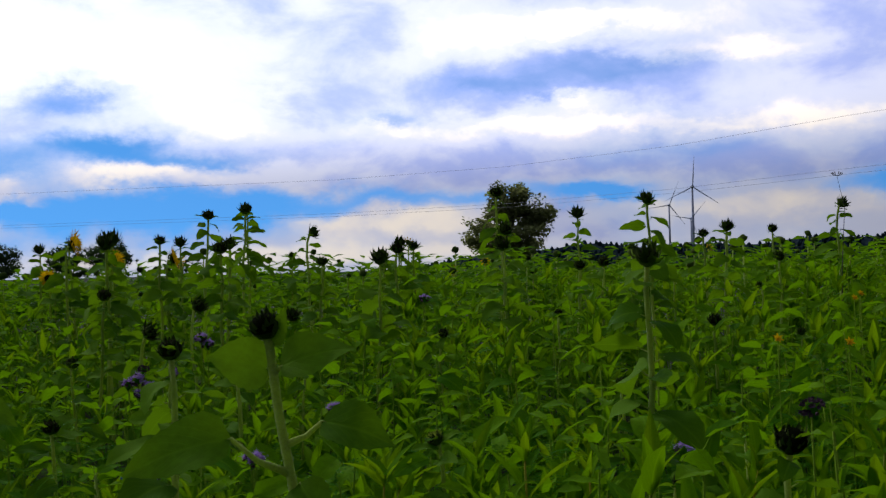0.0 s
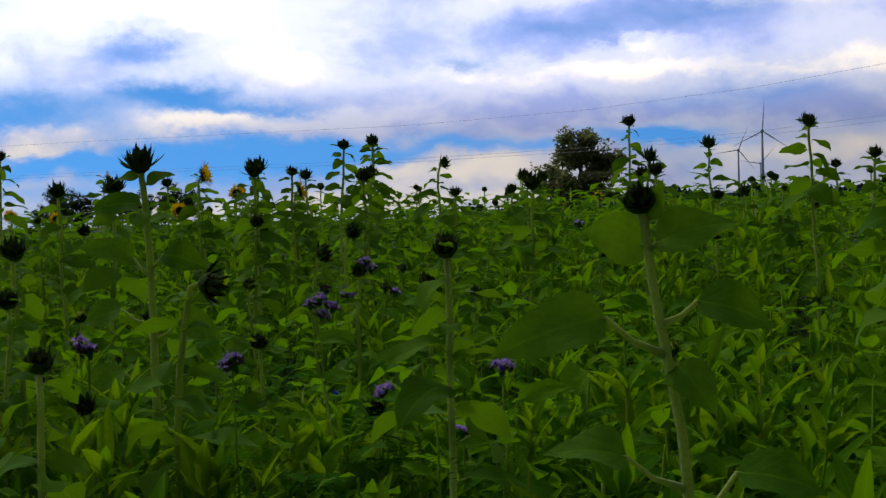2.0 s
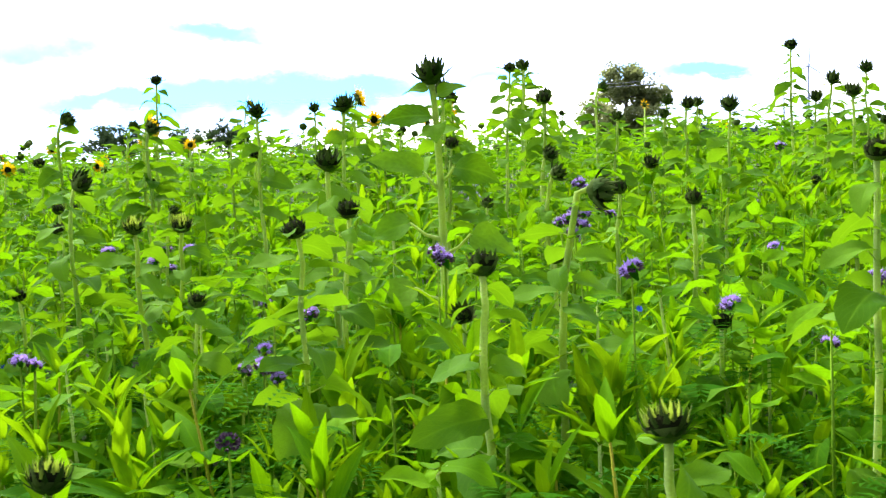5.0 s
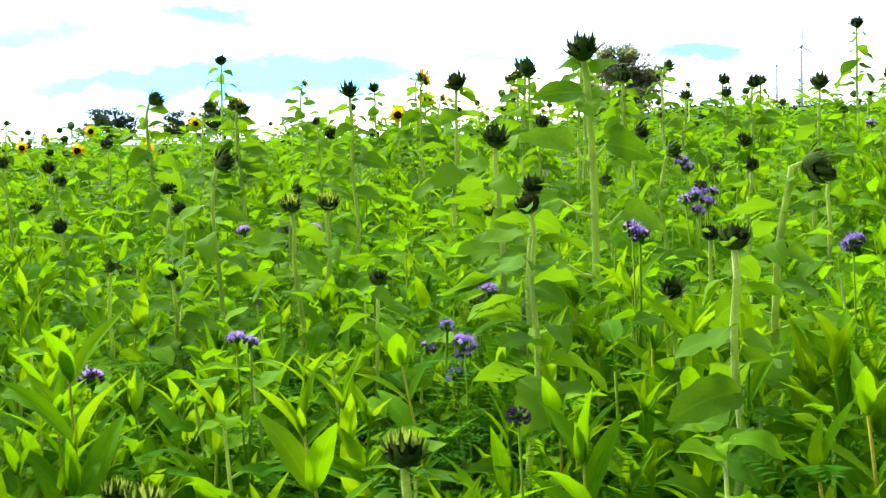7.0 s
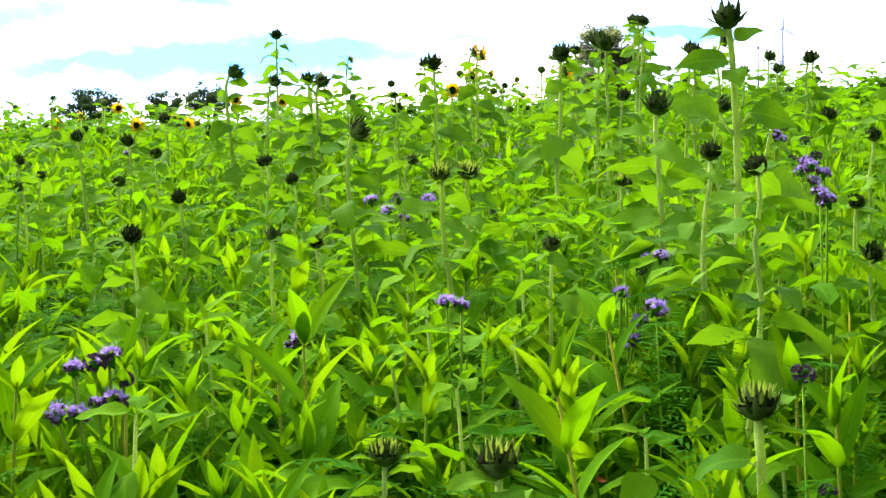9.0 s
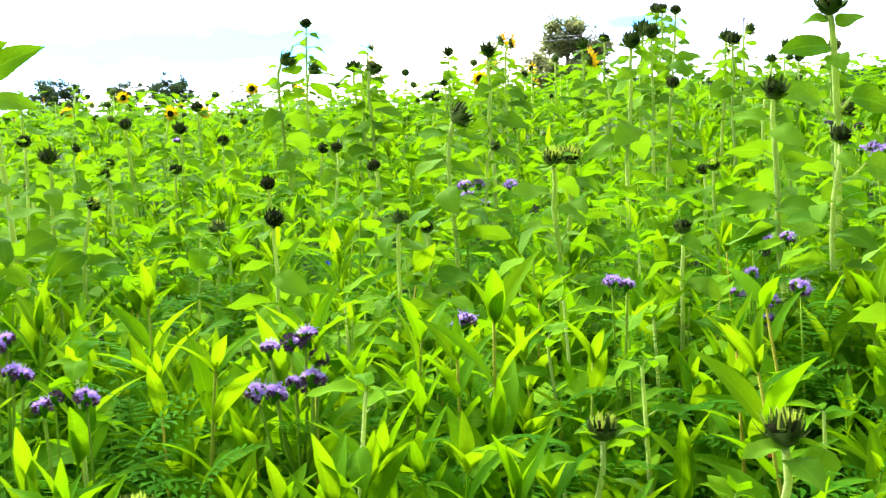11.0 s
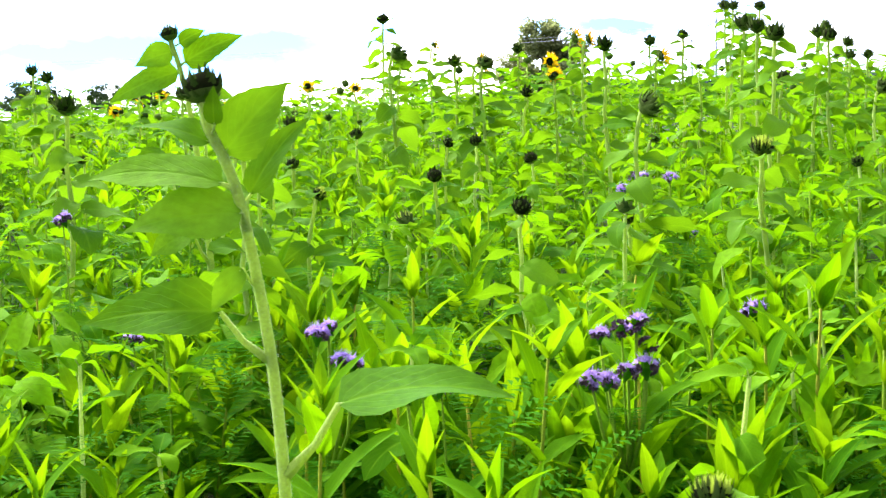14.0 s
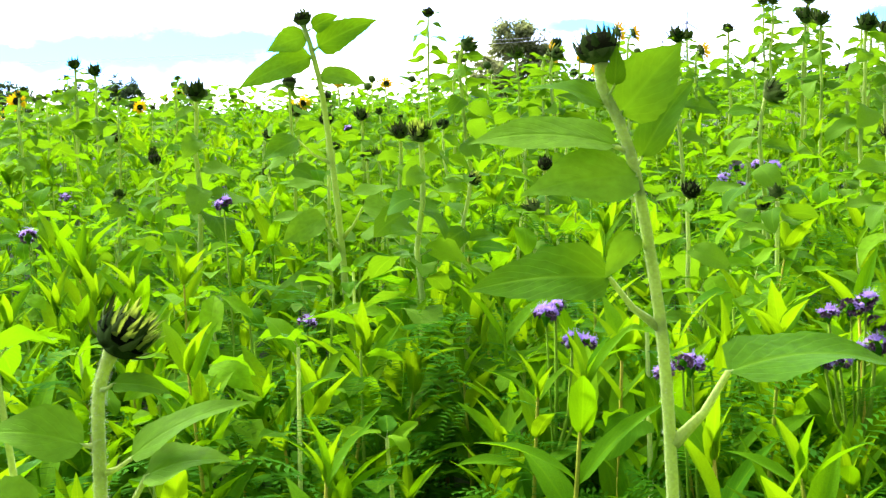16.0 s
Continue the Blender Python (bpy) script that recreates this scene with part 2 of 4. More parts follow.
M_DRY = material("dry_red_leaf", (0.30, 0.05, 0.015), 0.7, None, None, 0.4, 60, second=(0.40, 0.12, 0.03))
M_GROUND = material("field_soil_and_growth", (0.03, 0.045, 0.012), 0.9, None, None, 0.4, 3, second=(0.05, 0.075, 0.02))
M_BARK = material("grey_bark", (0.12, 0.10, 0.08), 0.9, None, None, 0.4, 4, bump=0.8)
M_CROWN = material("far_foliage", (0.045, 0.085, 0.03), 0.8, None, (0.08, 0.14, 0.04), 0.5, 0.6, second=(0.085, 0.12, 0.055))
M_BIRCH = material("olive_foliage", (0.17, 0.21, 0.07), 0.75, None, (0.34, 0.38, 0.12), 0.5, 0.6, second=(0.28, 0.28, 0.13), thin=0.5)
# the blue of distant haze is put into the wood's base colour
M_HAZE_HILL = material("far_wood", (0.015, 0.035, 0.045), 0.9, None, None, 0.4, 0.05, second=(0.03, 0.055, 0.06))
M_MAST = material("white_tower", (0.55, 0.58, 0.66), 0.5, None, None, 0.05, 0.1)
M_WIRE = material("aluminium_wire", (0.62, 0.63, 0.7), 0.4, None, None, 0.05, 1)


# ---- shapes ----
def ground_z(x, y):
    rise = 0.055 * (min(max(y, -20), 11) - 1.5) if y > 1.5 else 0.01 * (y - 1.5)
    if y > 11:
        rise -= 0.010 * max(0, min(y, 80) - 16)
    return rise + 0.010 * min(max(x + 2, -8), 6) * min(max((y - 3) / 8, 0), 1)


def width_ovate(s):
    return (s ** 0.42) * ((1 - s) ** 0.72) * 1.72 if 0 < s < 1 else 0.02


def width_heart(s):
    return max(0.03, 2.55 * (s ** 0.48) * (1 - s) ** 1.12) if 0 < s < 1 else 0.03


def width_lance(s):
    return max(0.03, 2.35 * (s ** 0.6) * (1 - s) ** 1.05) if 0 < s < 1 else 0.03


def blade(length, width, start, end, shape=width_ovate, petiole=0.0, n=8, fold=0.18, wavy=0.12, seed=0, tooth=0.0, mat=0, pmat=None, rise=None):
    """A leaf along +y: petiole strip, then a folded, drooping, slightly wavy blade. Returns vertices, faces, uvs, material slots."""
    rnd = random.Random(seed)
    V, F, U, S = [], [], [], []
    y = z = 0.0
    a = radians(start if rise is None else rise)
    if petiole:
        r = 0.022 * width
        steps = 3
        for i in range(steps + 1):
            for k in range(3):
                V.append((r * math.cos(k * 2.094), y - r * math.sin(k * 2.094) * math.sin(a), z + r * math.sin(k * 2.094) * math.cos(a)))
                U.append((0.5, 0.0))
            if i < steps:
                y += petiole / steps * math.cos(a)
                z += petiole / steps * math.sin(a)
        for i in range(steps):
            for k in range(3):
                F.append((i * 3 + k, i * 3 + (k + 1) % 3, i * 3 + 3 + (k + 1) % 3, i * 3 + 3 + k))
                S.append(mat if pmat is None else pmat)
    base = len(V)
    a = radians(start)
    ph, twist = rnd.uniform(0, 6), rnd.uniform(-0.25, 0.25)
    marks = [(i / n) ** 1.5 if shape is width_ovate else i / n for i in range(n + 1)]
    for i in range(n + 1):
        s = marks[i]
        w = width * 0.5 * shape(s)
        if tooth and 0 < i < n:
            w *= 1 + tooth * (1 if i % 2 else -1)
        nz, ny = math.cos(a), -math.sin(a)
        for k in (-1.0, -0.5, 0.0, 0.5, 1.0):
            h = fold * abs(k) * w + wavy * w * math.sin(ph + 7 * s + (2 if k > 0 else 0)) * abs(k) + twist * s * k * w
            back = -0.12 * length * abs(k) ** 2 * max(0, 0.25 - s) * 4 if shape is width_ovate else 0
            V.append((k * w, y + ny * h + back, z + nz * h))
            U.append((0.5 + 0.5 * k, s))
        a = radians(start) * (1 - s) + radians(end) * s
        step = length * ((marks[i + 1] if i < n else 1) - s)
        y += step * math.cos(a)
        z += step * math.sin(a)
    for i in range(n):
        for k in range(4):
            b = base + i * 5 + k
            F.append((b, b + 1, b + 6, b + 5))
            S.append(mat)
    return V, F, U, S


def tube(points, radii, sides=6, mat=0, cap=True):
    V, F, U, S = [], [], [], []
    for i, p in enumerate(points):
        q0, q1 = Vector(points[max(i - 1, 0)]), Vector(points[min(i + 1, len(points) - 1)])
        d = (q1 - q0).normalized()
        side = d.cross(Vector((0.31, 0.95, 0.05))).normalized()
        up = d.cross(side)
        for k in range(sides):
            t = 2 * math.pi * k / sides
            V.append(tuple(Vector(p) + radii[i] * (math.cos(t) * side + math.sin(t) * up)))
            U.append((0.5, 0.5))
    for i in range(len(points) - 1):
        for k in range(sides):
            F.append((i * sides + k, i * sides + (k + 1) % sides, (i + 1) * sides + (k + 1) % sides, (i + 1) * sides + k))
            S.append(mat)
    if cap:
        F.append(tuple(range((len(points) - 1) * sides, len(points) * sides)))
        S.append(mat)
        F.append(tuple(reversed(range(sides))))
        S.append(mat)
    return V, F, U, S


def moved(shape, m, mat=None):
    V, F, U, S = shape
    return [tuple(m @ Vector(v)) for v in V], F, U, (S if mat is None else [mat] * len(S))


def joined(shapes):
    V, F, U, S = [], [], [], []
    for v, f, u, s in shapes:
        o = len(V)
        V += v
        U += u
        S += s
        F += [tuple(i + o for i in q) for q in f]
    return V, F, U, S


def mesh_of(name, shape, mats, smooth=True):
    V, F, U, S = shape
    me = bpy.data.meshes.new(name)
    me.from_pydata(V, [], F)
    uv = me.uv_layers.new(name="map")
    idx = np.zeros(len(me.loops), dtype=np.int32)
    me.loops.foreach_get("vertex_index", idx)
    uv.data.foreach_set("uv", np.asarray(U, dtype=np.float32)[idx].ravel())
    for m in mats:
        me.materials.append(m)
    me.polygons.foreach_set("material_index", np.asarray(S, dtype=np.int32))
    me.polygons.foreach_set("use_smooth", np.full(len(F), smooth))
    me.update()
    return me


def scatter(name, shapes, picks, mats):
    """One mesh of many copies: picks are (index of the shape, matrix)."""
    VV, LL, LS, UU, MI, off = [], [], [], [], [], 0
    arr = []
    for V, F, U, S in shapes:
        loops = np.concatenate([np.asarray(f) for f in F])
        arr.append((np.asarray(V), loops, np.asarray([len(f) for f in F]), np.asarray(U)[loops], np.asarray(S)))
    for i, m in picks:
        v, lo, ls, u, s = arr[i]
        mm = np.asarray(m)
        VV.append(v @ mm[:3, :3].T + mm[:3, 3])
        LL.append(lo + off)
        LS.append(ls)
        UU.append(u)
        MI.append(s)
        off += len(v)
    VV, LL, LS, UU, MI = (np.concatenate(a) for a in (VV, LL, LS, UU, MI))
    me = bpy.data.meshes.new(name)
    me.vertices.add(len(VV))
    me.loops.add(len(LL))
    me.polygons.add(len(LS))
    me.vertices.foreach_set("co", VV.astype(np.float32).ravel())
    me.loops.foreach_set("vertex_index", LL.astype(np.int32))
    me.polygons.foreach_set("loop_start", np.concatenate([[0], np.cumsum(LS)[:-1]]).astype(np.int32))
    uv = me.uv_layers.new(name="map")
    uv.data.foreach_set("uv", UU.astype(np.float32).ravel())
    for m in mats:
        me.materials.append(m)
    me.polygons.foreach_set("material_index", MI.astype(np.int32))
    me.polygons.foreach_set("use_smooth", np.ones(len(LS), dtype=bool))
    me.update(calc_edges=True)
    me.validate()
    return new(name, me)


def part(name, me, parent, m=None, label=""):
    ob = new(name, me)
    ob.parent = parent
    if m is not None:
        ob.matrix_basis = m
    return tagged(ob, label)


def thing(name, x, y, z, label, category, group=""):
    ob = new(name)
    ob.matrix_basis = Matrix.Translation((x, y, z))
    ob.empty_display_size = 0.05
    return tagged(ob, label, category, group)


# ---- ground, hills ----
def build_ground():
    xs = [-3000, -900, -300, -120, -60, -30, -20, -15, -12, -10, -8, -6, -4, -2, 0, 2, 4, 6, 9, 14, 20, 40, 90, 300, 900, 3000]
    ys = [-600, -100, -20, -8, -4, -2, 0, 1, 2, 3, 4, 5, 6, 7, 8, 9, 10, 11, 12, 14, 17, 21, 27, 35, 45, 60, 90, 140, 220, 400, 800, 1500, 3000, 4500]
    V = [(x, y, ground_z(x, y) if y < 220 else ground_z(x, 220) - 0.0) for y in ys for x in xs]
    n = len(xs)
    F = [(j * n + i, j * n + i + 1, (j + 1) * n + i + 1, (j + 1) * n + i) for j in range(len(ys) - 1) for i in range(n - 1)]
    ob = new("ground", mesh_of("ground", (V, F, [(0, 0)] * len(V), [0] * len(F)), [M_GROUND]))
    tagged(ob, "gently rising field ground under dense growth", "ground", kind="structure")


build_ground()
# ---- plant parts, built once and shared ----
LEAF_SHAPES = [blade(1.0, w, st, en, width_ovate, 0.30, 9, fo, 0.24, k, 0.05, 0, 1, up)
               for k, (w, st, en, fo, up) in enumerate([(0.68, 0, -55, 0.2, 40), (0.74, 8, -30, 0.1, 30), (0.62, 20, -30, 0.3, 50), (0.70, -10, -70, 0.15, 45), (0.6, 30, -10, 0.3, 55), (0.76, -5, -75, 0.12, 35), (0.66, 5, -15, 0.2, 25), (0.56, 35, 0, 0.35, 55)])]
LEAF_MESHES = [mesh_of("leaf", s, [M_LEAF, M_STEM]) for s in LEAF_SHAPES]
YOUNG_MESHES = [mesh_of("leaf", s, [M_YOUNG, M_STEM]) for s in LEAF_SHAPES]
LANCE_SHAPES = [blade(1.0, w, st, en, width_lance, 0.0, 8, fo, 0.12, 40 + k, 0.04)
                for k, (w, st, en, fo) in enumerate([(0.29, 60, 30, 0.35), (0.31, 48, 8, 0.3), (0.27, 72, 48, 0.45), (0.33, 36, -18, 0.25), (0.31, 22, -30, 0.2), (0.30, 54, 18, 0.35)])]
LANCE_SHAPES += [moved(s, Matrix.Identity(4), 1) for s in LANCE_SHAPES]
LANCE_MESHES = [mesh_of("leaf", s, [M_NIGER, M_SHOOT]) for s in LANCE_SHAPES]


def bract(length, width, start, end, mat):
    return blade(length, width, start, end, lambda s: max(0.03, (1 - s) ** 1.25 * (0.8 + 1.3 * s)), 0, 4, 0.3, 0.1, 3, 0, mat)


def head_shape(kind, seed):
    """A flower head of radius 1 with its axis along +z. kind: bud, crown, tuft, bloom."""
    rnd = random.Random(seed)
    body = []
    prof = {"bud": [(0.12, -0.75), (0.55, -0.55), (0.86, -0.15), (0.88, 0.2), (0.6, 0.55), (0.2, 0.68)],
            "crown": [(0.16, -0.66), (0.5, -0.46), (0.68, -0.1), (0.66, 0.2), (0.48, 0.4), (0.15, 0.46)],
            "tuft": [(0.14, -0.8), (0.6, -0.6), (0.9, -0.15), (0.82, 0.25), (0.5, 0.45), (0.15, 0.5)],
            "bloom": [(0.14, -0.5), (0.55, -0.35), (0.8, -0.08), (0.8, 0.08), (0.5, 0.2), (0.12, 0.24)]}[kind]
    V, F, U, S = [], [], [], []
    n = 10
    for r, z in prof:
        for k in range(n):
            a = 2 * math.pi * k / n
            V.append((r * math.cos(a), r * math.sin(a), z))
            U.append((0.5, 0.5))
    for i in range(len(prof) - 1):
        for k in range(n):
            F.append((i * n + k, i * n + (k + 1) % n, (i + 1) * n + (k + 1) % n, (i + 1) * n + k))
            S.append(0 if i >= 2 else 1)
    F.append(tuple(range((len(prof) - 1) * n, len(prof) * n)))
    S.append(0)
    disc = (V, F, U, S)
    rings = {"bud": [(0.48, -0.5, 9, 1.2, 0.66, 38, 98), (0.55, -0.25, 9, 1.15, 0.58, 58, 104), (0.4, 0.0, 8, 0.95, 0.5, 74, 106), (0.32, -0.6, 7, 0.75, 0.46, 12, 66)],
             "crown": [(0.42, -0.4, 8, 1.1, 0.66, 22, 70), (0.5, -0.25, 9, 1.05, 0.66, 50, 90), (0.5, -0.05, 8, 0.95, 0.56, 70, 98), (0.3, 0.15, 7, 0.6, 0.42, 82, 95)],
             "tuft": [(0.55, -0.5, 10, 1.25, 0.5, 40, 88), (0.62, -0.25, 11, 1.1, 0.44, 58, 92), (0.42, -0.6, 9, 0.95, 0.46, 16, 66), (0.5, 0.0, 9, 0.95, 0.4, 70, 96)],
             "bloom": [(0.75, -0.2, 14, 0.7, 0.4, 0, 25), (0.7, -0.3, 12, 0.65, 0.4, -30, 5)]}[kind]
    for r, z, cnt, ln, wd, a0, a1 in rings:
        for k in range(cnt):
            az = 360 * (k + rnd.uniform(-0.3, 0.3)) / cnt
            sh = bract(ln * rnd.uniform(0.8, 1.25), wd, a0 + rnd.uniform(-14, 14), a1 + rnd.uniform(-18, 18), 0)
            body.append(moved(sh, pose(0, 0, z, 0, 0, az) @ Matrix.Translation((0, r, 0))))
    extra = []
    if kind == "tuft":
        for k in range(44):
            r = rnd.uniform(0.25, 0.98)
            sh = bract(rnd.uniform(0.55, 1.0), 0.26, rnd.uniform(55, 95), rnd.uniform(50, 110), 0)
            extra.append(moved(sh, pose(0, 0, 0.25 - 0.3 * r * r, 0, 0, rnd.uniform(0, 360)) @ Matrix.Translation((0, r, 0))))
    if kind == "bloom":
        for k in range(22):
            a = 360 * k / 22 + rnd.uniform(-6, 6)
            sh = blade(rnd.uniform(1.2, 1.55), 0.5, rnd.uniform(5, 45), rnd.uniform(0, 70), width_lance, 0, 5, 0.25, 0.2, k)
            extra.append(moved(sh, pose(0, 0, 0.02, 0, 0, a) @ Matrix.Translation((0, 0.72, 0))))
    return disc, joined(body), (joined(extra) if extra else None)


HEADS = {}
for kind_name, count in (("bud", 3), ("crown", 3), ("tuft", 2), ("bloom", 3)):
    HEADS[kind_name] = []
    for k in range(count):
        d, b, e = head_shape(kind_name, 11 * k + len(kind_name))
        HEADS[kind_name].append((mesh_of("flower_head", d, [M_DISC, M_BRACT]), mesh_of("calyx", b, [M_BRACT]),
                                 mesh_of("corolla", e, [M_PETAL if kind_name == "bloom" else M_TIP]) if e else None))

WORDS = {"bud": "young sunflower with a closed dark green bud", "crown": "sunflower with a spiky dark half-open bud",
         "tuft": "low sunflower bud with pale yellow-green tips", "bloom": "sunflower with an open yellow flower head"}
plant_rnd = random.Random(5)


def hairs(pts, radii, seed, count=700, length=0.0045):
    """Fine spreading hairs on a stem: one thin triangle each."""
    rnd = random.Random(seed)
    V, F = [], []
    for k in range(count):
        t = rnd.uniform(2.5, len(pts) - 1.02)
        i = int(t)
        p, d = pts[i].lerp(pts[i + 1], t - i), (pts[i + 1] - pts[i]).normalized()
        r = radii[i] * 0.96
        a = rnd.uniform(0, 2 * math.pi)
        side = d.cross(Vector((0.31, 0.95, 0.05))).normalized()
        out = math.cos(a) * side + math.sin(a) * d.cross(side)
        w = d.cross(out) * 0.00035
        tip = p + out * (r + length * rnd.uniform(0.5, 1.2)) + d * rnd.uniform(-0.0015, 0.0015)
        o = len(V)
        V += [tuple(p + out * r + w), tuple(p + out * r - w), tuple(tip)]
        F.append((o, o + 1, o + 2))
    return V, F, [(0.5, 0.5)] * len(V), [0] * len(F)


def sunflower(x, y, z, kind="bud", radius=0.035, tilt=15, face=0, leaf=0.17, leaves=10, lean=None, girth=None, nod=-0.06):
    """A sunflower whose head centre is at (x, y, z). tilt: degrees by which the head leans from upright, towards face (0 is +y, 90 is -x)."""
    rnd = plant_rnd
    lean = lean or (rnd.uniform(-0.05, 0.05), rnd.uniform(-0.05, 0.05))
    bx, by = x - lean[0], y - lean[1]
    bz = ground_z(bx, by)
    radius *= 1.04 if kind == "crown" else 1.0
    root = thing("sunflower", bx, by, bz, WORDS[kind] + (" on a tall stem" if z - bz > 1.3 else " on a hairy stem"), "sunflower", "sunflowers in the field")
    h = z - bz
    axis = Matrix.Rotation(radians(face), 3, "Z") @ Matrix.Rotation(-radians(tilt), 3, "X") @ Vector((0, 0, 1))
    top = Vector((lean[0], lean[1], h)) - axis * radius * 0.6
    neck = top - axis * 0.07
    low = Vector((0, 0, 0))
    k1 = Vector((0, 0, h * 0.45))
    pts = []
    wob = [rnd.uniform(-0.012, 0.012) for i in range(3)]
    for i in range(9):
        t = i / 8
        c = [low, k1, Vector((neck.x, neck.y, neck.z + nod)), top]
        pts.append((1 - t) ** 3 * c[0] + 3 * t * (1 - t) ** 2 * c[1] + 3 * t * t * (1 - t) * c[2] + t ** 3 * c[3] + Vector((wob[i % 3], wob[(i + 1) % 3], 0)) * math.sin(math.pi * t))
    thick = (0.0085 + 0.0032 * rnd.random()) * min(1.15, max(0.8, radius / 0.035))
    thick = girth or thick
    stem = mesh_of("stem", tube([tuple(p) for p in pts], [thick * (1 - 0.35 * i / 8) for i in range(9)], 7, 0), [M_STEM])
    stalk = part("stem", stem, root)
    spin = rnd.uniform(0, 360)

    def set_leaf(t, az, size, pick, up=0.0, roll=0.0):
        zz = min(max(t, 0.02) * h, max(q.z for q in pts) - 0.004)
        a = max(i for i in range(8) if pts[i].z <= zz or i == 0)
        p = pts[a].lerp(pts[a + 1], min(1, max(0, (zz - pts[a].z) / max(1e-4, pts[a + 1].z - pts[a].z))))
        part("leaf", LEAF_MESHES[pick], root, Matrix.LocRotScale(p, Euler((radians(up), radians(roll), radians(az))), (size, size, size)))
    top_n = 13 if h > 1.1 else 7
    low_n = max(3, leaves - 9)
    for i in range(low_n):
        t = 0.3 + 0.45 * i / low_n
        set_leaf(t, spin + i * 137.5 + rnd.uniform(-15, 15), leaf * rnd.uniform(0.75, 1.1), rnd.randrange(8), rnd.uniform(-12, 10), rnd.uniform(-30, 30))
    for i in range(3):
        set_leaf(1 - radius * (0.75 + 0.2 * i) / h, spin + 60 + 125 * i + rnd.uniform(-20, 20), leaf * rnd.uniform(0.3, 0.48), rnd.choice((2, 4, 6, 7)), rnd.uniform(-10, 10), rnd.uniform(-25, 25))
    for i in range(top_n):
        dz = -radius - 0.012 - (0.027 if h > 1.1 else 0.034) * i * (1 + h * 0.15) - rnd.uniform(0, 0.02)
        set_leaf(1 + dz / h, spin + i * 137.5 + rnd.uniform(-20, 20), leaf * (0.50 + 0.045 * i) * rnd.uniform(0.85, 1.2), rnd.choice((0, 1, 2, 3, 5, 6)), rnd.uniform(-14, 10), rnd.choice((-1, 1)) * rnd.uniform(5, 45))
    d, b, e = HEADS[kind][rnd.randrange(len(HEADS[kind]))]
    hm = Matrix.LocRotScale((lean[0], lean[1], h), (Matrix.Rotation(radians(face), 3, "Z") @ Matrix.Rotation(-radians(tilt), 3, "X") @ Matrix.Rotation(rnd.uniform(0, 6), 3, "Z")).to_euler(), (radius, radius, radius))
    head = part("flower_head", d, root, hm)
    part("calyx", b, head)
    if e:
        part("corolla", e, head)
    return root


def shaped_sunflower(x, y, z, kind, radius, tilt, face, path, leaves, girth, seed=1):
    """A close sunflower with its own stem line and leaves, in metres from the head's centre.
    path: (dx, dy, dz) down the stem; leaves: (where the stalk leaves the stem or None, blade base, blade tip, width, facing), facing 1 turns the upper side to -y."""
    rnd = random.Random(seed)
    lx, ly, _ = path[-1]
    bx, by = x + lx, y + ly
    bz = ground_z(bx, by)
    root = thing("sunflower", bx, by, bz, WORDS[kind] + " and large heart-shaped leaves", "sunflower", "sunflowers in the field")
    at = Vector((x - bx, y - by, z - bz))
    axis = Matrix.Rotation(radians(face), 3, "Z") @ Matrix.Rotation(-radians(tilt), 3, "X") @ Vector((0, 0, 1))
    keys = [Vector((0, 0, 0))] + [at + Vector(p) for p in reversed(path[:-1])] + [at - axis * radius * 0.6]
    pts = []
    for i in range(len(keys) - 1):
        p0, p1, p2, p3 = keys[max(i - 1, 0)], keys[i], keys[i + 1], keys[min(i + 2, len(keys) - 1)]
        for k in range(3):
            t = k / 3
            pts.append(0.5 * (2 * p1 + (p2 - p0) * t + (2 * p0 - 5 * p1 + 4 * p2 - p3) * t * t + (3 * p1 - p0 - 3 * p2 + p3) * t ** 3))
    pts.append(keys[-1])
    radii = [girth * (1 - 0.36 * p.z / at.z) for p in pts]
    radii[-1] *= 1.5
    radii[-2] *= 1.15
    stalk = part("stem", mesh_of("stem", tube([tuple(p) for p in pts], radii, 10), [M_STEM]), root)
    part("hairs", mesh_of("hairs", hairs(pts, radii, seed, 1500), [M_HAIR]), stalk, None, "fine pale spreading hairs")
    for i, (stem_at, base, tip, width, facing) in enumerate(leaves):
        b, e = at + Vector((base[0], base[1] if len(base) > 2 else 0, base[-1])), at + Vector(tip)
        length = (e - b).length
        along = (e - b).normalized()
        up = Vector((0, -facing, 1 - 0.9 * facing))
        side = along.cross(up).normalized()
        m = Matrix((side, along, side.cross(along))).transposed().to_4x4()
        shape = blade(length * 1.06, width * 1.08, 16, -24, width_heart, 0, 16, 0.16, 0.16, seed * 20 + i, 0.035)
        leaf = part("leaf", mesh_of("leaf", shape, [M_LEAF]), root, Matrix.Translation(b) @ m)
        start = at + Vector(stem_at) if stem_at else min(pts, key=lambda p: abs(p.z - (b.z - 0.012)))
        mid = start.lerp(b, 0.55) + Vector((0, 0, -0.10 * (b - start).length))
        w = 0.05 * width + 0.0012
        line = [Matrix.Translation(b) @ m @ Vector((0, 0.06 * length, 0.001)), Matrix.Translation(b) @ m @ Vector((0, 0, -0.0015)), mid, start]
        stalk_shape = tube([tuple((Matrix.Translation(b) @ m).inverted() @ p) for p in line], [w * 0.2, w * 0.6, w * 0.75, w * 1.2], 6)
        part("leaf_stalk", mesh_of("leaf_stalk", stalk_shape, [M_STEM]), leaf)
    d, c, e = HEADS[kind][seed % len(HEADS[kind])]
    turned = (Matrix.Rotation(radians(face), 3, "Z") @ Matrix.Rotation(-radians(tilt), 3, "X")).to_euler()
    head = part("flower_head", d, root, Matrix.LocRotScale(at, turned, (radius, radius, radius)))
    part("calyx", c, head)
    if e:
        part("corolla", e, head)
    return root


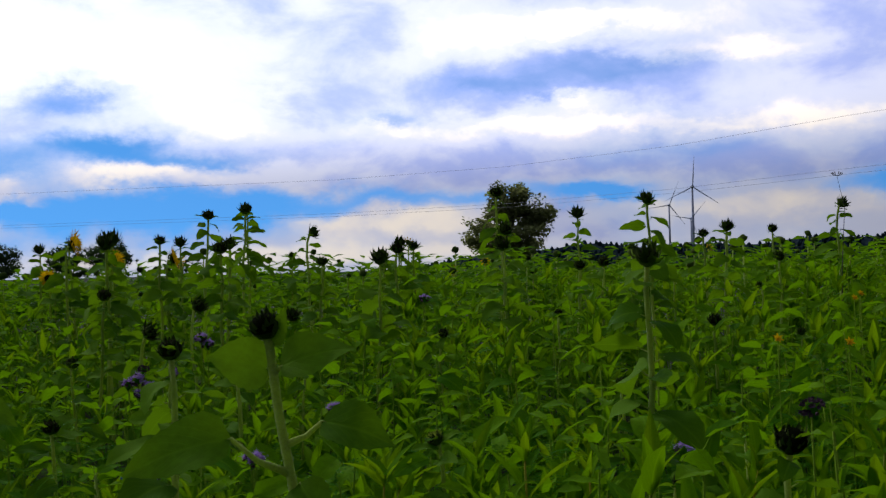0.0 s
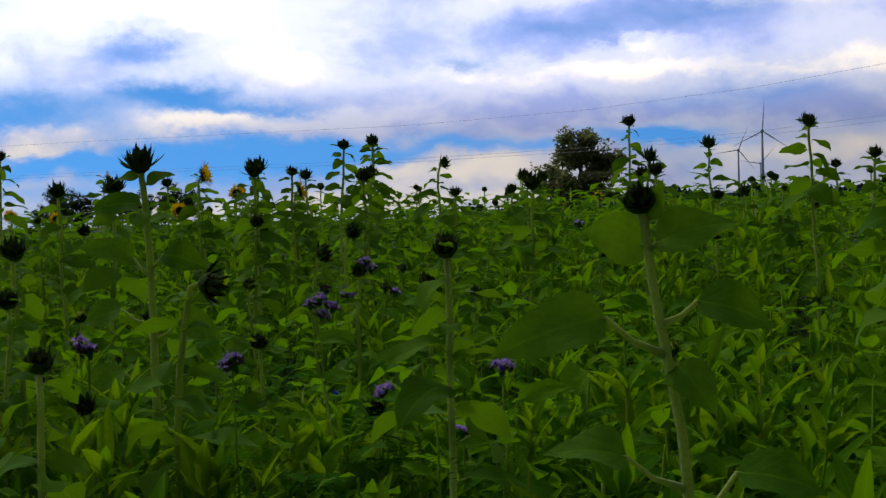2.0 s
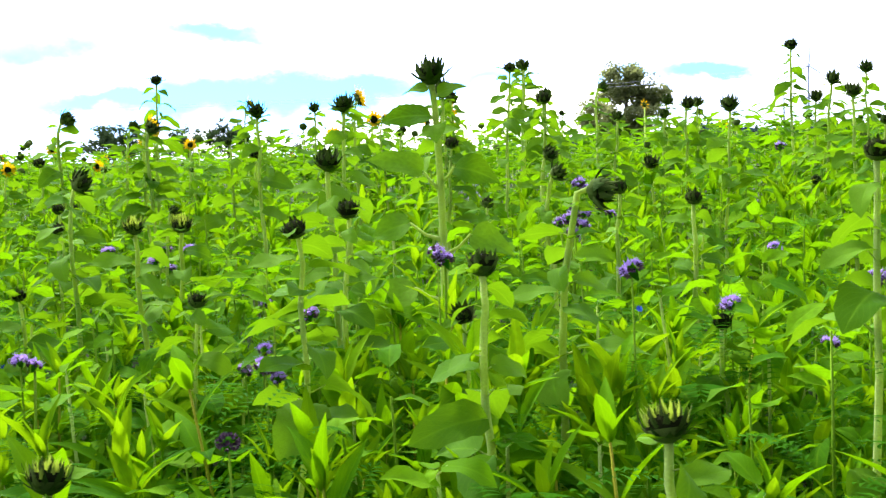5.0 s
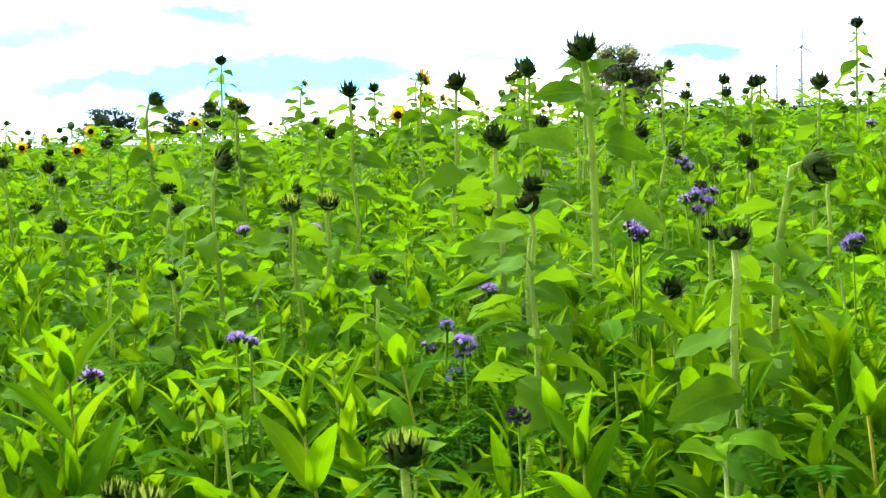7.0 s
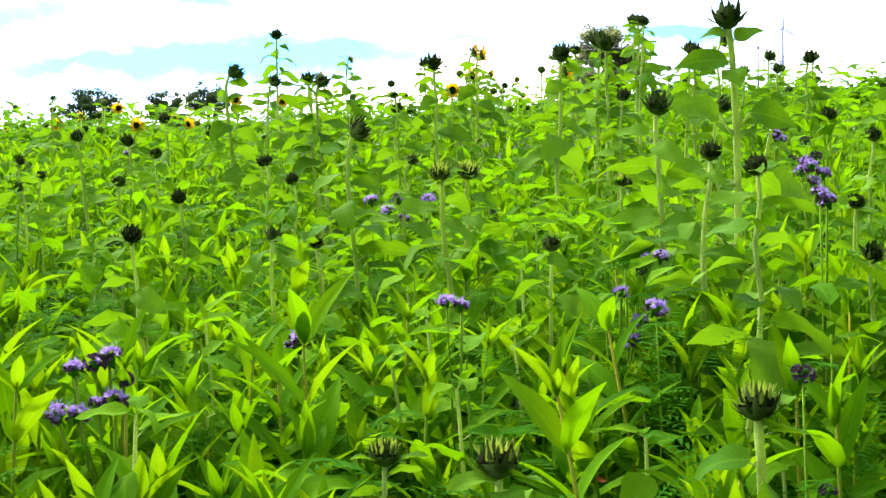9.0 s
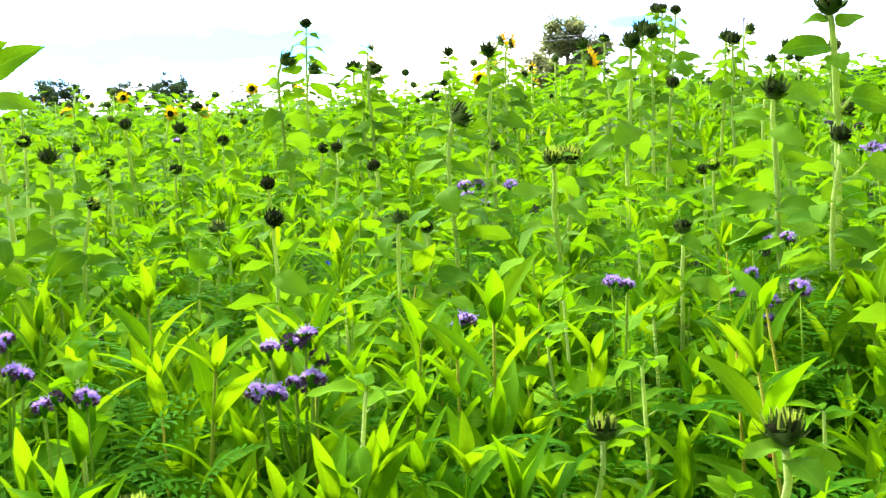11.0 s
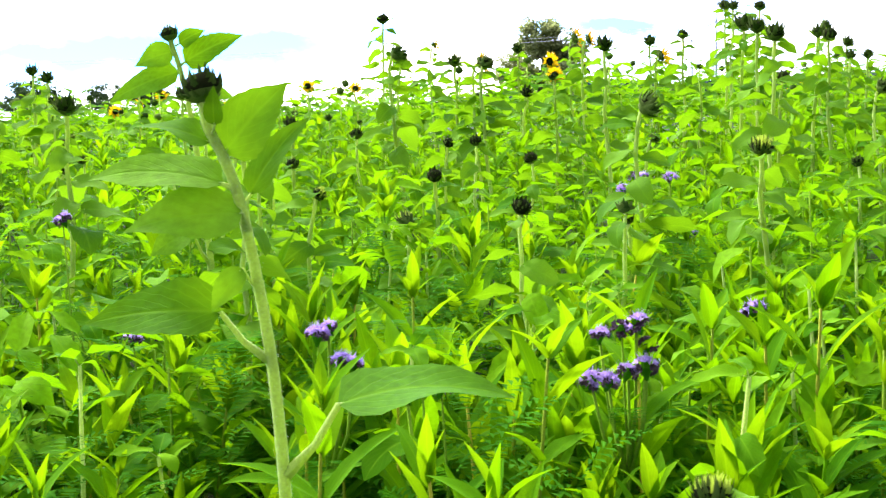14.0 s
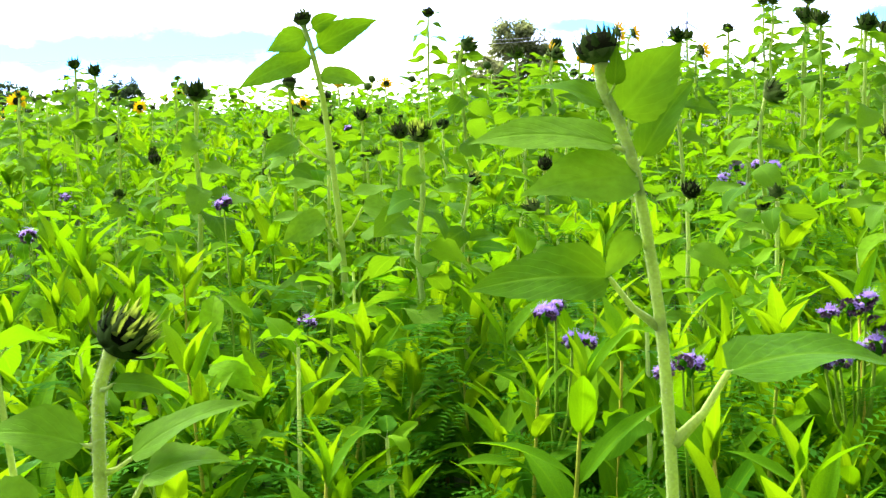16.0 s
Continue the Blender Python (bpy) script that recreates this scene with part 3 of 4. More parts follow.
def fern_leaf(seed, pairs=((0.0, 0.03), (0.055, -0.02))):
    rnd = random.Random(seed)
    V, F, U, S = [], [], [], []
    y = z = 0.0
    a = radians(50)
    for i in range(12):
        s = i / 11
        w = 0.30 * math.sin(math.pi * (0.12 + 0.85 * s)) + 0.02
        for sd in (-1, 1):
            for (dy, dz) in pairs:
                o = len(V)
                ww = w * rnd.uniform(0.7, 1.1)
                V += [(0, y, z), (sd * ww * 0.5, y + dy + 0.075, z + dz), (sd * ww, y + dy + 0.06, z + dz * 2 - 0.02), (sd * ww * 0.5, y + dy + 0.02, z + dz)]
                U += [(0.5, s)] * 4
                F.append((o, o + 1, o + 2, o + 3))
                S.append(0)
        y += 0.083 * math.cos(a)
        z += 0.083 * math.sin(a)
        a = radians(50 - 75 * s)
    return V, F, U, S


FERN_SHAPES = [fern_leaf(k) for k in range(4)]
FERN_MESHES = [mesh_of("leaf", s, [M_FERN]) for s in FERN_SHAPES]


def floret_cluster(seed, faded):
    """Curled cyme of small cup florets with long stamens, radius 1."""
    rnd = random.Random(seed)
    out = []
    for k in range(34):
        a, c = rnd.uniform(0, 2 * math.pi), rnd.uniform(-0.55, 1)
        s = math.sqrt(1 - c * c)
        d = Vector((s * math.cos(a), s * math.sin(a), c))
        q = d.to_track_quat("Z", "Y").to_matrix().to_4x4()
        r = 0.2 if faded else rnd.uniform(0.2, 0.3)
        V = [(0, 0, -0.18)]
        for j in range(5):
            t = 2 * math.pi * j / 5
            V += [(r * math.cos(t), r * math.sin(t), 0.12), (r * 0.6 * math.cos(t + 0.63), r * 0.6 * math.sin(t + 0.63), 0.02)]
        F = [(0, 1 + j, 1 + (j + 1) % 10) for j in range(10)]
        col = 1 if faded or c < 0.0 or rnd.random() < 0.15 else 0
        S = [col] * 10
        if not faded:
            for j in range(3):
                o = len(V)
                t = rnd.uniform(0, 6.28)
                V += [(0.02, 0, 0), (-0.02, 0, 0), (0.16 * math.cos(t), 0.16 * math.sin(t), 0.5)]
                F.append((o, o + 1, o + 2))
                S.append(col)
        m = Matrix.Translation(Vector((d.x * 0.72, d.y * 0.72, d.z * 0.55))) @ q
        out.append(moved((V, F, [(0.5, 0.5)] * len(V), S), m))
    core = tube([(0, 0, -0.9), (0, 0, -0.2), (0, 0, 0.3)], [0.07, 0.35, 0.2], 6, 2)
    out.append(core)
    return joined(out)


CLUSTERS = [mesh_of("blossom", floret_cluster(k, False), [M_LILAC, M_FADED, M_FERN], False) for k in range(4)]
CLUSTERS_FADED = [mesh_of("blossom", floret_cluster(20 + k, True), [M_LILAC, M_FADED, M_FERN], False) for k in range(2)]


def phacelia(x, y, z, heads=((0, 0, 0),), radius=0.029, faded=False, leaves=5):
    """A phacelia plant; heads are offsets of its flower clusters from (x, y, z)."""
    rnd = plant_rnd
    bz = ground_z(x, y)
    root = thing("phacelia", x, y, bz, ("faded brownish phacelia on a thin green stem" if faded else "lilac phacelia flower on a thin hairy stem") if len(heads) == 1 else "branching phacelia with several lilac flower clusters",
                 "wildflower", "phacelia in the field")
    h = z - bz
    for i, (dx, dy, dz) in enumerate(heads):
        fork = Vector((0.01, 0.0, h * 0.62))
        end = Vector((dx, dy, h + dz - radius * 0.6))
        pts = [Vector((0, 0, 0)), Vector((0.005, 0, h * 0.3)), fork, fork.lerp(end, 0.5) + Vector((dx * 0.15, dy * 0.15, 0)), end] if i == 0 else [fork, fork.lerp(end, 0.5) + Vector((dx * 0.2, dy * 0.2, -0.01)), end]
        part("stem", mesh_of("stem", tube([tuple(p) for p in pts], [0.0045 - 0.0006 * j for j in range(len(pts))], 5), [M_THIN]), root)
        pool = CLUSTERS_FADED if faded or rnd.random() < 0.15 else CLUSTERS
        r = radius * rnd.uniform(0.85, 1.2)
        part("blossom", pool[rnd.randrange(len(pool))], root, Matrix.LocRotScale((dx, dy, h + dz), Euler((rnd.uniform(-0.5, 0.5), rnd.uniform(-0.5, 0.5), rnd.uniform(0, 6))), (r * 1.1, r * 1.1, r)))
    for i in range(leaves):
        t = 0.3 + 0.55 * i / leaves
        s = rnd.uniform(0.10, 0.17)
        part("leaf", FERN_MESHES[rnd.randrange(4)], root, Matrix.LocRotScale((0.005, 0, h * t), Euler((rnd.uniform(-0.3, 0.3), 0, i * 2.4 + rnd.uniform(-0.3, 0.3))), (s, s, s)))
    return root


def bright_plant_layout(rnd, h):
    """Leaf poses of a lance-leaved plant of height h: opposite pairs up the stem, the top ones upright."""
    out = []
    nodes = rnd.randint(5, 7)
    spin = rnd.uniform(0, 360)
    for i in range(nodes):
        t = 0.3 + 0.68 * i / (nodes - 1)
        size = (0.105 + 0.115 * math.sin(math.pi * (0.25 + 0.6 * t))) * rnd.uniform(0.85, 1.2) * (h / 0.8) ** 0.5
        for sd in (0, 180):
            kind = rnd.choice((0, 2, 5)) if t > 0.8 else rnd.choice((1, 5, 3, 1)) if t > 0.5 else rnd.choice((3, 4, 1))
            out.append((kind + (6 if t > 0.8 and rnd.random() < 0.45 else 0), Matrix.LocRotScale((0, 0, h * t * 0.92), Euler((radians(rnd.uniform(-10, 10)), radians(rnd.uniform(-10, 10)), radians(spin + sd + 90 * i + rnd.uniform(-18, 18)))), (size, size, size))))
    for i in range(3):
        size = rnd.uniform(0.07, 0.13)
        out.append((rnd.choice((0, 2)) + (6 if rnd.random() < 0.7 else 0), Matrix.LocRotScale((0, 0, h * 0.91), Euler((radians(rnd.uniform(-4, 14)), 0, radians(spin + 45 + 120 * i + rnd.uniform(-20, 20)))), (size, size, size))))
    return out


def bright_plant(x, y, h):
    rnd = plant_rnd
    root = thing("leafy_plant", x, y, ground_z(x, y), "bright green lance-leaved plant with a yellowish stem", "plant", "lance-leaved plants in the field")
    root.matrix_basis = pose(x, y, ground_z(x, y), rnd.uniform(-9, 9), rnd.uniform(-9, 9), 0)
    lean = (rnd.uniform(-0.04, 0.04), rnd.uniform(-0.04, 0.04))
    part("stem", mesh_of("stem", tube([(0, 0, 0), (lean[0] * 0.3, lean[1] * 0.3, h * 0.5), (0, 0, h * 0.94)], [0.006, 0.005, 0.003], 6), [M_NSTEM]), root)
    for k, m in bright_plant_layout(rnd, h):
        part("leaf", LANCE_MESHES[k], root, m)
    return root


def young_sunflower(x, y, h):
    rnd = plant_rnd
    root = thing("young_sunflower", x, y, ground_z(x, y), "young leafy sunflower with no flower bud yet", "sunflower", "young sunflowers between the tall ones")
    root.matrix_basis = pose(x, y, ground_z(x, y), rnd.uniform(-7, 7), rnd.uniform(-7, 7), 0)
    part("stem", mesh_of("stem", tube([(0, 0, 0), (0.006, 0.004, h * 0.5), (0, 0, h * 0.97)], [0.007, 0.006, 0.004], 6), [M_STEM]), root)
    spin = rnd.uniform(0, 360)
    for i in range(10):
        t = min(0.35 + 0.66 * i / 7, 0.97)
        s = rnd.uniform(0.09, 0.16) * (1.15 - 0.4 * t) * (0.6 if i > 7 else 1)
        part("leaf", YOUNG_MESHES[rnd.randrange(8)], root, Matrix.LocRotScale((0, 0, h * t), Euler((radians(rnd.uniform(-10, 16)), radians(rnd.uniform(-28, 28)), radians(spin + 137.5 * i))), (s, s, s)))
    return root


def small_flower(name, x, y, z, petals, radius, mat, label):
    """A thin-stemmed field flower with one small open head."""
    bz = ground_z(x, y)
    root = thing(name, x, y, bz, label, "wildflower")
    h = z - bz
    part("stem", mesh_of("stem", tube([(0, 0, 0), (0.01, 0, h * 0.5), (0, 0, h)], [0.003, 0.0025, 0.002], 5), [M_THIN]), root)
    rays = [moved(blade(1.0, 0.6, 35, 5, width_lance, 0, 4, 0.2, 0.2, k), pose(0, 0, 0, 0, 0, 360 * k / petals)) for k in range(petals)]
    part("blossom", mesh_of("blossom", joined(rays + [tube([(0, 0, -0.3), (0, 0, 0.1)], [0.2, 0.3], 6)]), [mat]), root, Matrix.LocRotScale((0, 0, h), Euler((radians(55), 0, 0.3)), (radius, radius, radius)))
    for i in range(3):
        part("leaf", LANCE_MESHES[3 + i % 2], root, Matrix.LocRotScale((0.005, 0, h * (0.4 + 0.15 * i)), Euler((0, 0, 2.1 * i)), (0.07, 0.07, 0.07)))


def dry_umbel(x, y, z):
    """A dry seed stalk with a small branching top."""
    bz = ground_z(x, y)
    root = thing("dry_seed_stalk", x, y, bz, "thin dry seed stalk with a small branching top", "weed")
    h = z - bz
    part("stem", mesh_of("stem", tube([(0, 0, 0), (0.02, 0, h * 0.6), (0.05, 0, h * 0.86), (0, 0, h)], [0.005, 0.004, 0.002, 0.0015], 5), [M_BARK]), root)
    for k in range(6):
        a = radians(-60 + 24 * k)
        part("branch", mesh_of("branch", tube([(0, 0, h), (0.03 * math.sin(a), 0.01 * (k % 3 - 1), h + 0.01 * math.cos(a)), (0.055 * math.sin(a), 0.02 * (k % 3 - 1), h + 0.012 + 0.02 * math.cos(a))], [0.0015, 0.0018, 0.004], 4), [M_BARK]), root)
# ---- far distance: hills, wood, wind turbines, power line, trees ----
def far_hills():
    rnd = random.Random(3)
    shapes = []
    V, F = [], []
    n = 60
    for i in range(n + 1):
        x = -200 + 1500 * i / n
        top = 38 + 6 * math.sin(i * 0.21) + 3 * math.sin(i * 0.83 + 1) - max(0, (170 - x) * 0.12)
        V += [(x, 2300, -20), (x, 2420, max(top, -10)), (x, 2650, -20)]
    for i in range(n):
        F += [(i * 3, i * 3 + 3, i * 3 + 4, i * 3 + 1), (i * 3 + 1, i * 3 + 4, i * 3 + 5, i * 3 + 2)]
    tagged(new("backdrop", mesh_of("backdrop", (V, F, [(0, 0)] * len(V), [0] * len(F)), [M_HAZE_HILL])), "distant wooded hill on the horizon, dark blue-green with haze in its colour", "hill", kind="structure")
    picks = []
    cone = tube([(0, 0, -0.3), (0.05, 0, 0.45), (0, 0, 1)], [0.42, 0.45, 0.16], 7)
    for k in range(1400):
        i = rnd.uniform(0, n)
        x = -200 + 1500 * i / n
        top = 38 + 6 * math.sin(i * 0.21) + 3 * math.sin(i * 0.83 + 1) - max(0, (170 - x) * 0.12)
        s = rnd.uniform(5, 8)
        d = rnd.uniform(0, 1)
        picks.append((0, Matrix.LocRotScale((x, 2420 - 110 * d, max(top, -10) * (1 - d * 0.9) - 1), None, (s, s, s))))
    tagged(scatter("far_wood", [cone], picks, [M_HAZE_HILL]), "distant dense wood on the hilltop", "wood", kind="stuff")


far_hills()


def wind_turbine(x, y, hub_z, base_z, r, turn):
    root = thing("wind_turbine", x, y, base_z, "distant white three-bladed wind turbine", "wind turbine", "wind turbines on the horizon")
    h = hub_z - base_z
    k = r / 60
    part("tower", mesh_of("tower", tube([(0, 0, 0), (0, 0, h)], [3.2 * k, 1.9 * k], 12), [M_MAST]), root)
    part("nacelle", mesh_of("nacelle", tube([(0, -5 * k, h + 1 * k), (0, -3 * k, h + 1.5 * k), (0, 9 * k, h + 1.5 * k)], [1.5 * k, 3.4 * k, 3 * k], 8), [M_MAST]), root)
    for j in range(3):
        a = radians(turn + 120 * j)
        d = Vector((math.sin(a), 0, math.cos(a)))
        c = Vector((0, -5 * k, h + 1 * k))
        part("blade", mesh_of("blade", tube([tuple(c + d * r * s) for s in (0, 0.08, 0.25, 0.6, 1)], [0.9 * k, 1.1 * k, 1.2 * k, 0.65 * k, 0.25 * k], 6), [M_MAST]), root)


wind_turbine(395.8, 2612, 145, -1.5, 60, 4)
wind_turbine(445.3, 3314, 141, -1.5, 60, 22)
wind_turbine(648.6, 4321, 139, -1.5, 70, 40)


def wire(name, pts, radius, label):
    cu = bpy.data.curves.new(name, "CURVE")
    cu.dimensions, cu.bevel_depth, cu.bevel_resolution = "3D", radius, 1
    sp = cu.splines.new("POLY")
    sp.points.add(len(pts) - 1)
    for p, q in zip(sp.points, pts):
        p.co = (*q, 1)
    cu.materials.append(M_WIRE)
    tagged(new(name, cu), label, "wire", "overhead power line")


def power_line():
    path = [Vector((-150, 205, 0)), Vector((-63, 176, 0)), Vector((-18, 165.4, 0)), Vector((2.6, 151, 0)), Vector((18.3, 129.5, 0)), Vector((28.3, 106.8, 0)), Vector((60, 50, 0))]
    for h, dx, lab in ((8.6, 0, "thin grey overhead power line wire"), (8.25, 0.9, "thin grey overhead power line wire"), (12.7, 0, "thin grey upper power line wire")):
        wire("power_line_wire", [(p.x + dx, p.y, h) for p in path], 0.013, lab)


power_line()


def tree(name, x, y, z0, height, spread, seed, label, clumps=110, flat=1.0, low=0.2, foliage=None):
    """Tapered trunk with limbs, and a crown of many leaf clumps with gaps."""
    rnd = random.Random(seed)
    root = thing(name, x, y, z0, label, "tree")
    shapes = [tube([(0, 0, 0), (0.1, 0, height * 0.3), (-0.1, 0.1, height * 0.62), (0.1, 0, height * 0.88)], [height * 0.035, height * 0.028, height * 0.016, height * 0.004], 8)]
    tips = []
    for k in range(16):
        a, t = k * 2.4 + rnd.uniform(-0.3, 0.3), rnd.uniform(0.22, 0.8)
        ln = spread * 0.5 * math.sin(math.pi * (0.2 + 0.75 * t)) * rnd.uniform(0.7, 1.0)
        s = Vector((0, 0, height * t * 0.85))
        e = s + Vector((math.cos(a) * ln, math.sin(a) * ln, height * rnd.uniform(0.1, 0.22)))
        mid = s.lerp(e, 0.5) + Vector((0, 0, -0.03 * height))
        shapes.append(tube([tuple(s), tuple(mid), tuple(e)], [height * 0.012, height * 0.008, height * 0.003], 5))
        tips += [e, mid.lerp(e, 0.5), mid]
    tips += [Vector((rnd.uniform(-0.2, 0.2) * spread, rnd.uniform(-0.2, 0.2) * spread, height * rnd.uniform(0.7, 0.95))) for k in range(8)]
    part("trunk", mesh_of("trunk", joined(shapes), [M_BARK]), root)
    card = ([(0, 0, 0), (-0.4, 0.45, 0.08), (0, 0.55, 0), (0.38, 0.4, 0.1), (0.05, 1.0, -0.15)], [(0, 2, 1), (0, 3, 2), (1, 2, 4), (2, 3, 4)], [(0.5, 0.5)] * 5, [0] * 4)
    picks = []
    for k in range(clumps):
        c = rnd.choice(tips) + Vector((rnd.gauss(0, 1), rnd.gauss(0, 1), rnd.gauss(0, 0.8) * flat)) * spread * 0.045
        if c.z < height * low:
            continue
        rad = spread * rnd.uniform(0.04, 0.075)
        for j in range(24):
            d = Vector((rnd.gauss(0, 1), rnd.gauss(0, 1), rnd.gauss(0, 0.8)))
            d *= rad * min(0.55, 1.05 / d.length)
            s = spread * rnd.uniform(0.026, 0.046)
            picks.append((0, Matrix.LocRotScale(c + d, Euler((rnd.uniform(-1, 1), rnd.uniform(-1, 1), rnd.uniform(0, 6.3))), (s, s, s))))
    crown = scatter("crown", [card], picks, [foliage or M_CROWN])
    crown.parent = root
    return root


tree("tree", 7.9, 401, -0.3, 25.8, 27, 21, "solitary broadleaf tree with a rounded uneven olive crown", 620, 1.0, 0.10, M_BIRCH)
tree("tree", -79.5, 216, 0, 7.2, 10.5, 5, "far dark tree at the field's edge", 300, 0.8, 0.05)
tree("tree", -67.5, 217, 0, 6.9, 8.5, 7, "far dark tree at the field's edge", 240, 0.8, 0.1)
tree("tree", -60.5, 217, 0, 7.9, 9, 8, "far dark tree at the field's edge", 240, 0.8, 0.1)
tree("bush", -49, 217, 0, 5.6, 7, 9, "far dark bush at the field's edge", 70, 0.8, 0.05)

# ---- sunflowers: x, y, height of the head, kind, radius, tilt, face ----
NEAR_FLOWERS = [
    (-0.36, 2.17, 1.475, "bud", 0.029, 20, 150), (-0.73, 3.09, 1.39, "bud", 0.032, 20, 180), (-1.32, 3.33, 1.31, "crown", 0.044, 95, 265),
    (-1.56, 2.83, 1.18, "bud", 0.034, 10, 0), (-2.0, 3.75, 1.26, "bud", 0.033, 20, 180), (-1.98, 2.99, 1.25, "bud", 0.028, 30, 150),
    (0.44, 3.79, 1.58, "crown", 0.042, 15, 180), (0.56, 2.59, 1.22, "bud", 0.034, 30, 180), (-2.12, 1.945, 0.955, "tuft", 0.031, 12, 0),
    (-1.24, 1.92, 1.035, "tuft", 0.032, 15, 30), (-2.49, 1.9, 0.885, "tuft", 0.033, 15, 0), (-2.73, 2.44, 0.76, "tuft", 0.03, 10, 0)]
WEST_FLOWERS = [
    (-3.96, 1.6, 1.385, "bud", 0.028, 14, 60), (-4.49, 1.36, 1.09, "tuft", 0.034, 40, 270), (-4.65, 4.27, 1.61, "bud", 0.032, 10, 90),
    (-3.35, 1.53, 0.88, "tuft", 0.026, 20, 0), (-4.25, 3.33, 1.26, "tuft", 0.032, 15, 180), (-4.62, 4.58, 1.29, "bud", 0.028, 20, 180),
    (-4.34, 4.04, 1.25, "crown", 0.033, 25, 180), (-5.0, 4.28, 1.39, "crown", 0.042, 20, 200), (-4.81, 5.08, 1.43, "bud", 0.03, 15, 0), (-5.44, 5.53, 1.14, "bud", 0.03, 20, 180)]
MID_FLOWERS = [
    (-1.86, 4.55, 1.67, "crown", 0.060, 8, 180), (-2.12, 4.09, 1.39, "crown", 0.041, 18, 200), (-3.1, 4.64, 1.335, "crown", 0.046, 55, 270),
    (-2.435, 3.755, 1.015, "bud", 0.028, 12, 0), (-2.785, 4.265, 1.2, "tuft", 0.034, 15, 180), (-2.72, 4.56, 1.19, "tuft", 0.036, 20, 200),
    (-3.72, 5.96, 1.2, "bud", 0.03, 20, 180), (-3.49, 5.39, 1.14, "bud", 0.03, 30, 150), (-2.41, 5.95, 1.63, "crown", 0.050, 15, 180),
    (-1.49, 5.95, 1.31, "crown", 0.045, 60, 250), (-1.24, 5.27, 1.26, "bud", 0.033, 15, 180), (-0.97, 5.2, 1.22, "bud", 0.036, 10, 180),
    (-3.2, 4.32, 0.98, "bud", 0.026, 15, 180)]
FAR_FLOWERS_A = [
    (-4.15, 7.18, 1.64, "crown", 0.052, 60, 290), (-3.87, 7.79, 1.61, "crown", 0.045, 20, 180), (-3.68, 7.19, 1.58, "crown", 0.045, 50, 270),
    (-4.66, 6.74, 1.09, "bud", 0.036, 15, 0), (-1.04, 7.23, 1.33, "crown", 0.045, 30, 180), (-1.57, 7.35, 1.39, "crown", 0.05, 60, 250),
    (-3.07, 7.04, 1.65, "crown", 0.052, 15, 180), (-3.71, 7.26, 1.585, "bloom", 0.040, 80, 272), (-2.09, 7.37, 1.46, "bud", 0.042, 25, 200),
    (0.89, 7.56, 1.92, "crown", 0.044, 15, 180), (-0.6, 7.61, 1.63, "crown", 0.055, 15, 180), (-2.17, 7.7, 1.75, "crown", 0.056, 10, 180),
    (0.09, 7.84, 1.69, "crown", 0.05, 20, 180), (-2.2, 7.93, 1.78, "crown", 0.06, 15, 180), (0.12, 8.65, 1.8, "crown", 0.052, 30, 200)]
FAR_FLOWERS_B = [
    (-1.63, 8.3, 1.72, "bud", 0.05, 20, 180), (-4.2, 8.4, 1.62, "crown", 0.048, 50, 270), (-1.63, 8.6, 1.75, "crown", 0.05, 15, 180),
    (-3.45, 8.51, 1.43, "crown", 0.045, 35, 200), (-1.88, 9.18, 1.96, "bud", 0.043, 12, 180), (0.1, 9.17, 1.71, "crown", 0.048, 20, 180),
    (1.61, 9.18, 1.8, "crown", 0.05, 15, 180), (-4.43, 9.59, 1.98, "bud", 0.046, 12, 180), (0.8, 9.42, 1.58, "bud", 0.045, 20, 180),
    (-1.17, 9.65, 1.63, "crown", 0.045, 20, 180), (-2.33, 9.66, 1.81, "bud", 0.042, 10, 0), (-2.98, 9.72, 1.8, "bloom", 0.046, 75, 272),
    (0.66, 9.76, 1.56, "bud", 0.045, 20, 180), (-1.27, 9.97, 1.85, "crown", 0.05, 60, 280), (2.13, 10.0, 1.59, "crown", 0.046, 25, 180), (-0.66, 10.05, 1.72, "crown", 0.056, 35, 200)]
FAR_FLOWERS_C = [
    (-3.06, 10.06, 1.83, "bloom", 0.051, 70, 287), (0.08, 10.15, 2.12, "bud", 0.05, 12, 180), (-2.4, 10.36, 1.69, "bloom", 0.051, 75, 282),
    (-1.85, 10.43, 2.05, "crown", 0.05, 12, 180), (-0.56, 10.45, 1.74, "crown", 0.046, 20, 180), (-3.48, 10.51, 1.78, "crown", 0.046, 25, 180),
    (-0.8, 10.6, 1.66, "crown", 0.048, 15, 180), (-1.88, 10.65, 2.07, "bud", 0.05, 15, 150), (2.78, 10.73, 2.0, "crown", 0.052, 50, 280),
    (0.72, 10.75, 1.97, "crown", 0.06, 20, 180), (-2.44, 10.8, 1.82, "crown", 0.055, 20, 180), (-4.15, 11.13, 1.86, "bloom", 0.032, 60, 290),
    (1.78, 11.25, 1.8, "bud", 0.045, 15, 180), (-0.73, 11.5, 1.79, "crown", 0.056, 30, 200), (-3.2, 11.64, 1.71, "bloom", 0.044, 85, 215), (2.48, 11.9, 1.84, "bud", 0.046, 15, 180)]
